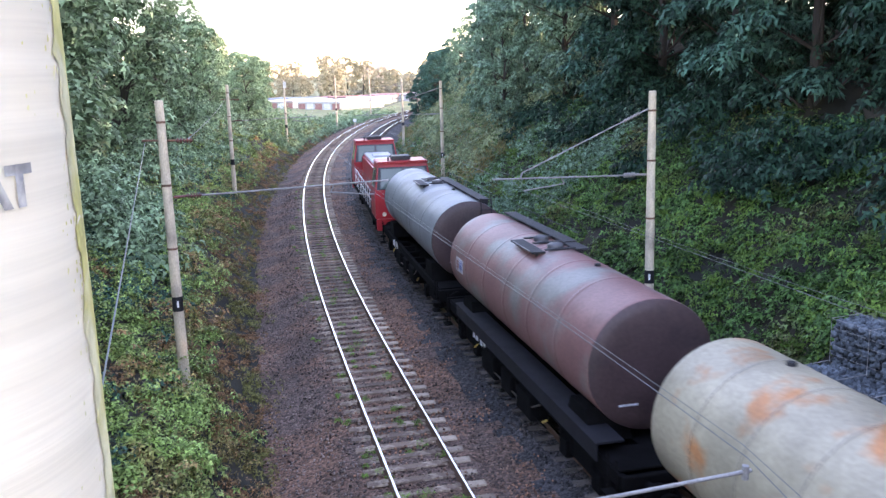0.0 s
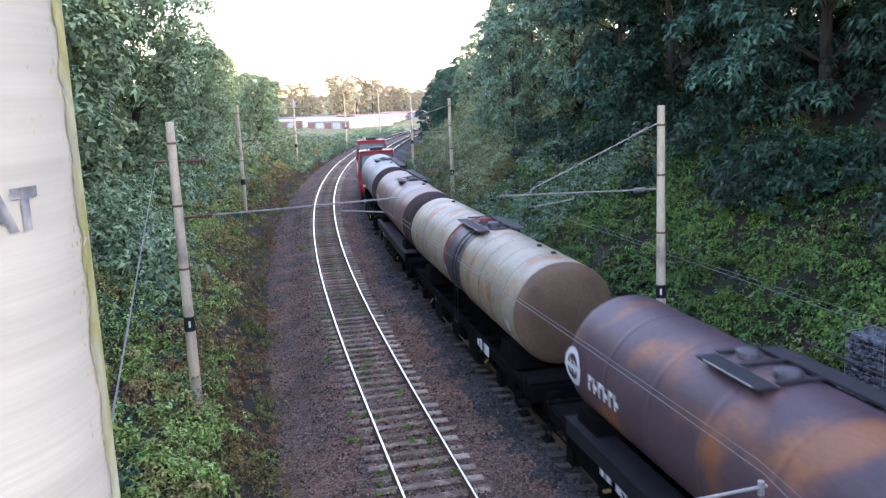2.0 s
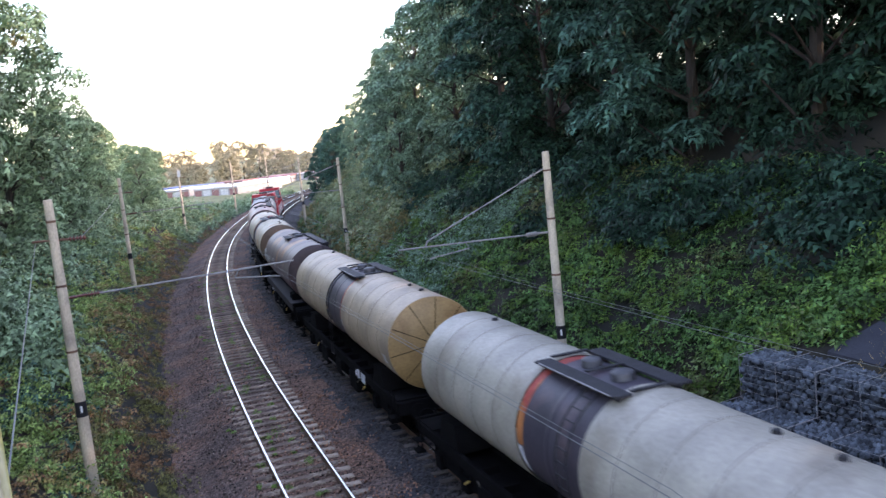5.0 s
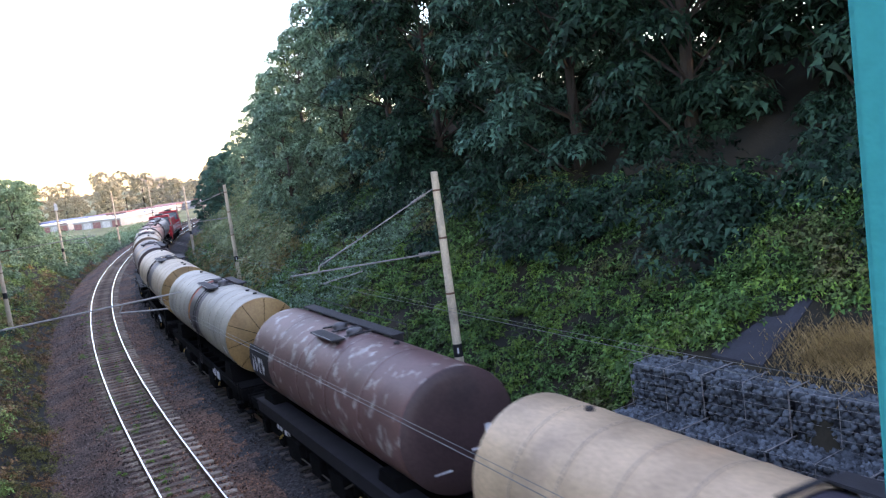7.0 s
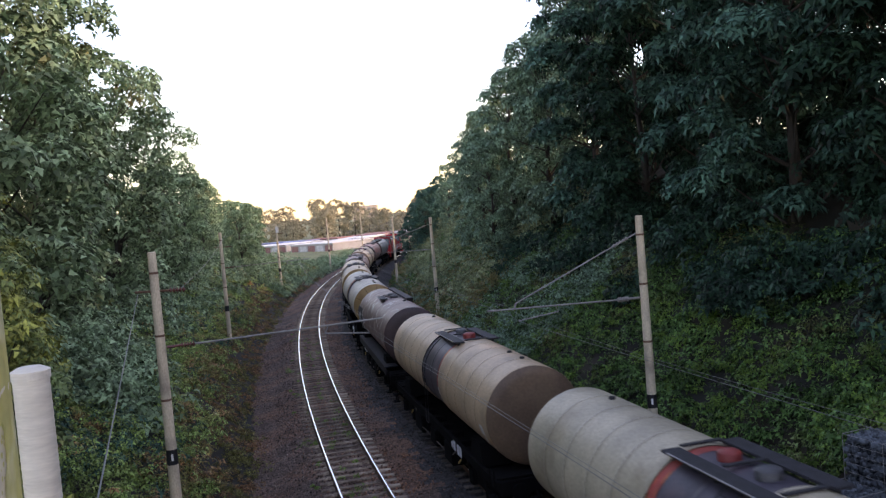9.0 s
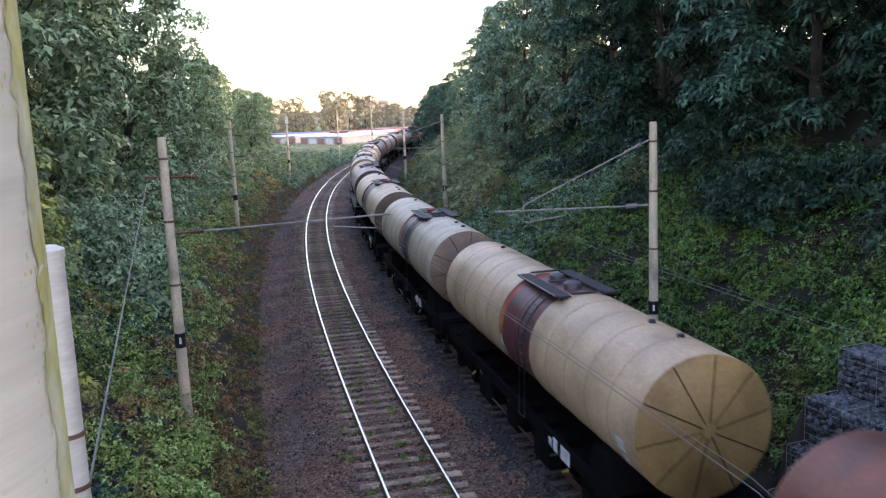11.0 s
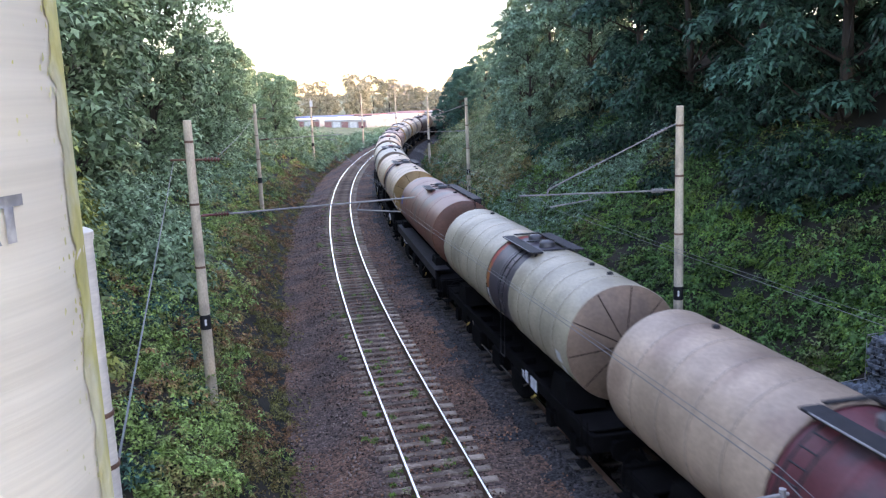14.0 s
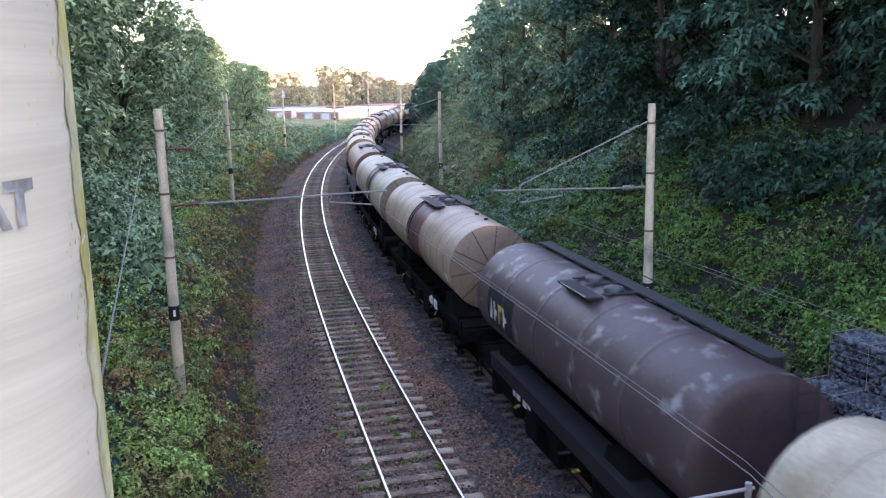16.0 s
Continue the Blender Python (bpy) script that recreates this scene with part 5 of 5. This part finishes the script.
B_GREY = paint("pale_grey_jacket", (0.36, 0.33, 0.265), (0.28, 0.245, 0.19), 0.42, 0.6)
B_WHITE = paint("dull_white_jacket", (0.41, 0.355, 0.25), (0.33, 0.275, 0.185), 0.42, 0.6)
B_CREAM = paint("cream_jacket", (0.50, 0.355, 0.22), (0.40, 0.285, 0.185), 0.4, 0.6)
B_TAN = paint("tan_jacket", (0.40, 0.29, 0.205), (0.31, 0.21, 0.15), 0.42, 0.5)
B_STEELBLUE = paint("blue_grey_tank", (0.167, 0.182, 0.195), (0.099, 0.099, 0.114), 0.40, 0.5)
B_MAROON = paint("faded_maroon_tank", (0.225, 0.108, 0.098), (0.20, 0.185, 0.165), 0.44, 0.5)
B_BROWN = paint("dark_brown_tank", (0.088, 0.054, 0.062), (0.25, 0.10, 0.045), 0.41, 0.5)
B_PEEL = paint("peeling_brown_tank", (0.145, 0.074, 0.066), (0.38, 0.34, 0.31), 0.385, 2.4)
B_RED = paint("red_brown_tank", (0.20, 0.075, 0.05), (0.12, 0.07, 0.06), 0.42, 0.5)
B_DARK = paint("dark_maroon_tank", (0.068, 0.046, 0.048), (0.24, 0.235, 0.225), 0.365, 2.0)
C_BROWN = paint("brown_end", (0.142, 0.092, 0.060), (0.115, 0.074, 0.052), 0.4)
C_RED = paint("red_brown_end", (0.15, 0.068, 0.045), (0.11, 0.055, 0.04), 0.42)
C_GOLD = paint("ochre_end", (0.32, 0.20, 0.08), (0.26, 0.15, 0.06), 0.4)
C_DKBROWN = paint("dark_brown_end", (0.065, 0.040, 0.040), (0.05, 0.034, 0.035), 0.4, 0.9)
C_UMBER = paint("umber_end", (0.22, 0.15, 0.105), (0.17, 0.12, 0.09), 0.4)
D_BAND = paint("dark_belt", (0.055, 0.048, 0.062), (0.10, 0.07, 0.08), 0.4)
D_BANDRED = paint("maroon_belt", (0.13, 0.035, 0.04), (0.07, 0.045, 0.05), 0.42)


def bars(y, n, a0, a1, mat, lab, step=0.045, w=0.032):
    return [(y - k * step, y - k * step - w, a0, a1, mat, lab) for k in range(n)]


TRAIN = []  # wagon, place of its middle at the start


def couple(w, rear, length, label):
    """Place a wagon whose tank ends at rear (metres along the line)."""
    tagged(w, label, "tank wagon", "tank wagons of the train")
    TRAIN.append((w, rear - 2.15 + length / 2, length))


couple(bare_wagon(14.9, B_STEELBLUE, C_DKBROWN, (-0.98, 0.25), bars(0.9, 2, -30, -5, M_PAD, "white mark")[:2], 5, plate=False, back=0.65, front=-0.75), 12.1, 14.9, "blue-grey tank wagon with a dark brown end")
couple(bare_wagon(14.8, B_MAROON, C_DKBROWN, (0.05, 0.98), [(0.86, 0.72, -8, 10, M_PAD, "white sign"), (0.85, 0.80, -6, 8, M_REDLID, "red shape"), (0.79, 0.73, -6, 8, M_BLUE, "blue shape")], 6, back=1.15, front=-0.3), -2.7, 14.8, "faded maroon tank wagon with grey patches")
couple(jacketed_wagon(16.9, B_BEIGE_O, C_BROWN, D_BAND, 1, band_y=0.55, lids=(M_LID, M_REDLID), spokes=False, back=0.8, front=0.65), -19.9, 16.9, "beige jacketed tank wagon with rust spots and a dark belt")
couple(bare_wagon(15.2, B_BROWN, C_DKBROWN, (-0.98, 0.1), [], 6, back=0.95, front=-1.3), -35.1, 15.2, "dark brown rusty tank wagon with white markings")
couple(jacketed_wagon(16.6, B_BEIGE, C_GOLD, D_BAND, -1, back=-0.1, front=0.6), -52.2, 16.6, "beige jacketed tank wagon with a dark belt and orange stripe")
couple(jacketed_wagon(17.2, B_GREY, C_GOLD, D_BAND, 1, back=0.9, front=-0.7), -69.9, 17.2, "pale grey jacketed tank wagon with ochre spoked ends")
couple(bare_wagon(15.2, B_PEEL, C_DKBROWN, (-0.3, 0.95), [], 5, back=0.65, front=-1.2), -84.9, 15.2, "brown tank wagon with peeling paint and white markings")
couple(jacketed_wagon(16.4, B_CREAM, C_BROWN, D_BAND, -1, lids=(M_REDLID, M_LID), spokes=False, back=0.2, front=-0.05), -101.7, 16.4, "cream jacketed tank wagon with a dark belt")
couple(jacketed_wagon(16.2, B_WHITE, C_UMBER, D_BAND, 1, lids=(M_LID, M_REDLID), back=1.15, front=-0.3), -118.9, 16.2, "dull white jacketed tank wagon with umber ends")
couple(jacketed_wagon(16.4, B_CREAM, C_GOLD, D_BANDRED, 1, back=0.3, front=-0.05), -134.9, 16.4, "cream jacketed tank wagon with a maroon belt")
couple(bare_wagon(16.4, B_RED, C_RED, (-0.98, 0.1), [(0.9, 0.82, 5, 22, M_BLUE, "pale blue patch")], 5, back=1.35, front=-2.25), -150.7, 16.4, "red-brown tank wagon with a long top walkway")
couple(jacketed_wagon(16.4, B_WHITE, C_UMBER, D_BAND, 1, back=1.1, front=0.45), -167.0, 16.4, "dull white jacketed tank wagon with spoked ends")
couple(jacketed_wagon(15.4, B_TAN, C_UMBER, D_BANDRED, -1, band_y=1.0, back=1.35, front=1.1), -182.9, 15.4, "tan jacketed tank wagon with a maroon belt")
couple(bare_wagon(12.7, B_DARK, C_DKBROWN, (-0.9, 0.98), [], 5, back=-0.75, front=0.35), -196.0, 12.7, "dark maroon tank wagon with pale worn patches")
couple(jacketed_wagon(16.0, B_WHITE, C_UMBER, D_BAND, 1, back=0.0, front=-0.75), -211.9, 16.0, "dull white jacketed tank wagon with a dark belt")


ring_sign(TRAIN[3][0], 5.1, 0.0, 0.28, 0.42)
block_sign(TRAIN[3][0], 4.2, -0.05, 0.34, 6)
block_sign(TRAIN[6][0], 5.5, -0.05, 0.52, 4, M_BANDBLACK)
block_sign(TRAIN[13][0], 4.4, -0.05, 0.52, 4, M_BANDBLACK, M_YELLOW)


# locomotive
M_LOCO = material("red_loco_paint", (0.42, 0.022, 0.03), 0.4, var=0.15, scale=1)
M_LOCOROOF = material("pale_hood_roof", (0.55, 0.55, 0.57), 0.5, var=0.2, scale=1)
M_LOCODARK = material("dark_cab_roof", (0.05, 0.05, 0.055), 0.6)
M_GLASS = bpy.data.materials.new("cab_glass")
M_GLASS.use_nodes = True
M_GLASS.node_tree.nodes["Principled BSDF"].inputs["Base Color"].default_value = (0.10, 0.14, 0.13, 1)
M_GLASS.node_tree.nodes["Principled BSDF"].inputs["Roughness"].default_value = 0.05
M_LAMP = material("lamp_lens", (0.8, 0.75, 0.6), 0.2)


def cab(l, y0, y1):
    """A cab with sloped window bands front and back."""
    c = empty("cab", pose(0, 0, 0))
    c.parent = l
    bm = bmesh.new()
    ins = 0.28
    lo = [(-1.5, y0), (1.5, y0), (1.5, y1), (-1.5, y1)]
    hi = [(-1.28, y0 + ins), (1.28, y0 + ins), (1.28, y1 - ins), (-1.28, y1 - ins)]
    rings = [[bm.verts.new((x, y, 1.3)) for x, y in lo], [bm.verts.new((x, y, 2.75)) for x, y in lo], [bm.verts.new((x, y, 4.05)) for x, y in hi]]
    for u, v in zip(rings, rings[1:]):
        for i in range(4):
            j = (i + 1) % 4
            bm.faces.new((u[i], u[j], v[j], v[i]))
    bm.faces.new(rings[2])
    part("cab_body", bm, M_LOCO, c)
    bm = bmesh.new()
    bevel_box(bm, -1.32, y0 + 0.18, 4.053, 1.32, y1 - 0.18, 4.2, 0.05)
    part("cab_roof", bm, M_LOCO, c)
    bm = bmesh.new()
    bevel_box(bm, -0.5, (y0 + y1) / 2 - 0.5, 4.2, 0.5, (y0 + y1) / 2 + 0.5, 4.42, 0.04)
    rod(bm, (-0.7, y0 + 0.5, 4.1), (-0.7, y0 + 0.5, 4.42), 0.04, 8)
    part("roof_unit", bm, M_LOCODARK, c, "dark cooling unit on the cab roof")
    for y, dy, yy in ((y0, ins, -0.006), (y1, -ins, 0.006)):
        bm = bmesh.new()
        bm.faces.new([bm.verts.new((x, y + yy + dy * k, z)) for x, k, z in ((-1.4, 0.03, 2.79), (1.4, 0.03, 2.79), (1.24, 0.89, 3.91), (-1.24, 0.89, 3.91))])
        part("window_band", bm, M_LOCODARK, c, "black window surround")
    for y, dy, yy in ((y0, ins, -0.012), (y1, -ins, 0.012)):
        bm = bmesh.new()
        for x0, x1 in ((-1.2, -0.06), (0.06, 1.2)):
            vs = [bm.verts.new((x, y + yy + dy * k, z)) for x, k, z in ((x0, 0.077, 2.85), (x1, 0.077, 2.85), (x1 * 0.94, 0.83, 3.83), (x0 * 0.94, 0.83, 3.83))]
            bm.faces.new(vs)
        part("windscreen", bm, M_GLASS, c, "dark cab windscreen")
    for sx in (-1, 1):
        bm = bmesh.new()
        vs = [bm.verts.new((sx * (1.512 - 0.22 * k), y, z)) for y, k, z in ((y0 + 0.4, 0.077, 2.85), (y1 - 0.4, 0.077, 2.85), (y1 - 0.5, 0.83, 3.83), (y0 + 0.5, 0.83, 3.83))]
        bm.faces.new(vs)
        part("side_window", bm, M_GLASS, c, "dark side window")


def make_loco():
    l = empty("locomotive")
    half = 8.9
    bm = bmesh.new()
    bevel_box(bm, -1.5, -half, 1.0, 1.5, half, 1.32, 0.03)
    box(bm, -1.1, -2.6, 0.4, 1.1, 2.6, 1.0)
    part("frame", bm, M_FRAME, l)
    bm = bmesh.new()
    bevel_box(bm, -0.95, -6.2, 1.32, 0.95, 6.2, 3.3, 0.1)
    part("hood", bm, M_LOCO, l, "red engine hood")
    bm = bmesh.new()
    bevel_box(bm, -0.8, -6.1, 3.303, 0.8, 6.1, 3.42, 0.03)
    for y in (-3.2, 0.0, 3.0):
        bevel_box(bm, -0.5, y - 0.8, 3.42, 0.5, y + 0.8, 3.55, 0.03)
    part("hood_roof", bm, M_LOCOROOF, l, "pale grey hood roof")
    cab(l, -8.6, -6.2)
    cab(l, 6.2, 8.6)
    bm = bmesh.new()
    for sx in (-1.46, 1.46):
        for z in (1.9, 2.4):
            rod(bm, (sx, -6.2, z), (sx, 6.2, z), 0.025, 6)
        for y in np.linspace(-6.1, 6.1, 10):
            rod(bm, (sx, y, 1.3), (sx, y, 2.4), 0.022, 6)
    part("hand_rail", bm, M_WHITE, l, "white hand rails")
    for y in (-half, half):
        sy = 1 if y > 0 else -1
        bm = bmesh.new()
        bevel_box(bm, -1.5, y - 0.1, 0.75, 1.5, y + 0.1, 1.35, 0.03)
        part("end_beam", bm, M_LOCO, l)
        for sx in (-1, 1):
            bm = bmesh.new()
            rod(bm, (sx * 0.875, y, 1.04), (sx * 0.875, y + sy * 0.55, 1.04), 0.1, 10)
            rod(bm, (sx * 0.875, y + sy * 0.55, 1.04), (sx * 0.875, y + sy * 0.6, 1.04), 0.25, 16)
            part("buffer", bm, M_FRAME, l)
            bm = bmesh.new()
            rod(bm, (sx * 1.1, y + sy * 0.1, 1.6), (sx * 1.1, y + sy * 0.14, 1.6), 0.11, 14)
            part("headlight", bm, M_LAMP, l, "round headlight")
    for sy in (-1, 1):
        bogie(l, sy * 4.9)
    tagged(l, "red diesel locomotive with two cabs and pale hood roof", "locomotive")
    TRAIN.append((l, 12.1 + 14.9 - 1.7 + 9.2, 18.4))


make_loco()

# ---- sleepers and loose ballast ----
def sleeper_mesh():
    bm = bmesh.new()
    box(bm, -1.25, -0.13, -0.2, 1.25, 0.13, -0.163)
    for v in bm.verts:
        if v.co.z > -0.18:
            v.co.y *= 0.86
    for sx in (-1, 1):
        box(bm, sx * 0.7525 - 0.17, -0.08, -0.163, sx * 0.7525 + 0.17, 0.08, -0.135)
    me = bpy.data.meshes.new("sleeper")
    bm.to_mesh(me)
    bm.free()
    me.materials.append(M_SLEEPER)
    return me


def make_sleepers():
    me = sleeper_mesh()
    rnd = random.Random(2)
    for k in range(250):
        s = -14 + k * 0.62
        p = at(s, rnd.uniform(-0.03, 0.03))
        o = new("sleeper", me)
        o.parent = TRACK_W
        o.matrix_basis = pose(p.x, p.y, rnd.uniform(-0.006, 0.012), 0, rnd.uniform(-0.4, 0.4), -math.degrees(heading(s)) + rnd.uniform(-1, 1))
    base = np.array([v.co[:] for v in me.vertices])
    polys = np.array([p.vertices[:] for p in me.polygons])
    V, F = [], []
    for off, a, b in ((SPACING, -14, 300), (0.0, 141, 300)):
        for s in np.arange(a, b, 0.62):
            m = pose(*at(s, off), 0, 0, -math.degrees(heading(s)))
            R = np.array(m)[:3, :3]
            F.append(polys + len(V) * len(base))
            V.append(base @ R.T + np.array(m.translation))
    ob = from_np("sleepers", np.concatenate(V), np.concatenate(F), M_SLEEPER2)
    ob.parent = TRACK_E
    tagged(ob, "rows of sleepers, darkened to stand for shade under the train", kind="stuff")


make_sleepers()


def make_stones():
    rng = np.random.default_rng(31)
    n = 30000
    v, f = stones(rng, n, (0, 0, 0), (0.001, 0.001, 0.001), 0.040)
    s = -12 + 70 * rng.uniform(0, 1, n) ** 1.8
    o = rng.uniform(-3.6, 6.2, n)
    bed = np.interp(o, [-4.0, -2.4, -1.7, -1.2, 1.2, 1.8, 2.4, 2.9, 5.3, 5.9, 6.6], [-0.75, -0.55, -0.24, -0.19, -0.19, -0.24, -0.26, -0.19, -0.19, -0.24, -0.5])
    near_rail = (np.abs(np.abs(o) - 0.7525) < 0.1) | (np.abs(np.abs(o - SPACING) - 0.7525) < 0.1)
    bed = np.where(near_rail, bed - 0.05, bed)
    h = np.interp(s, S, TH)
    c = np.stack([np.interp(s, S, TX) + o * np.cos(h), np.interp(s, S, TY) - o * np.sin(h), bed + 0.012], 1)
    v = v.reshape(n, 6, 3) + c[:, None]
    blur = o + rng.normal(0, 0.3, n)
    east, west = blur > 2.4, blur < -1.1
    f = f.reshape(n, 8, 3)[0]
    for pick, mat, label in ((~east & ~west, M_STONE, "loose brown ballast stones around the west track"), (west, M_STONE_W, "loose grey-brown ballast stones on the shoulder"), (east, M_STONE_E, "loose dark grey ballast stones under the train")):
        k = int(pick.sum())
        ob = from_np("ballast_stones", v[pick].reshape(-1, 3), (f[None] + (np.arange(k) * 6)[:, None, None]).reshape(-1, 3), mat)
        tagged(ob, label, "ballast", kind="stuff")


make_stones()


def motions():
    for thing, mid, length in TRAIN:
        rows = []
        for k in range(33):
            t = k * 0.5
            s = mid + SPEED * t + (0.7 if k == 0 else 0.0)
            d = length * 0.33
            a, b = at(s - d, SPACING), at(s + d, SPACING)
            c = (a + b) / 2
            rows.append((t, pose(c.x, c.y, 0, 0, 0, -math.degrees(math.atan2(b.x - a.x, b.y - a.y)))))
        walk(thing, rows)


motions()
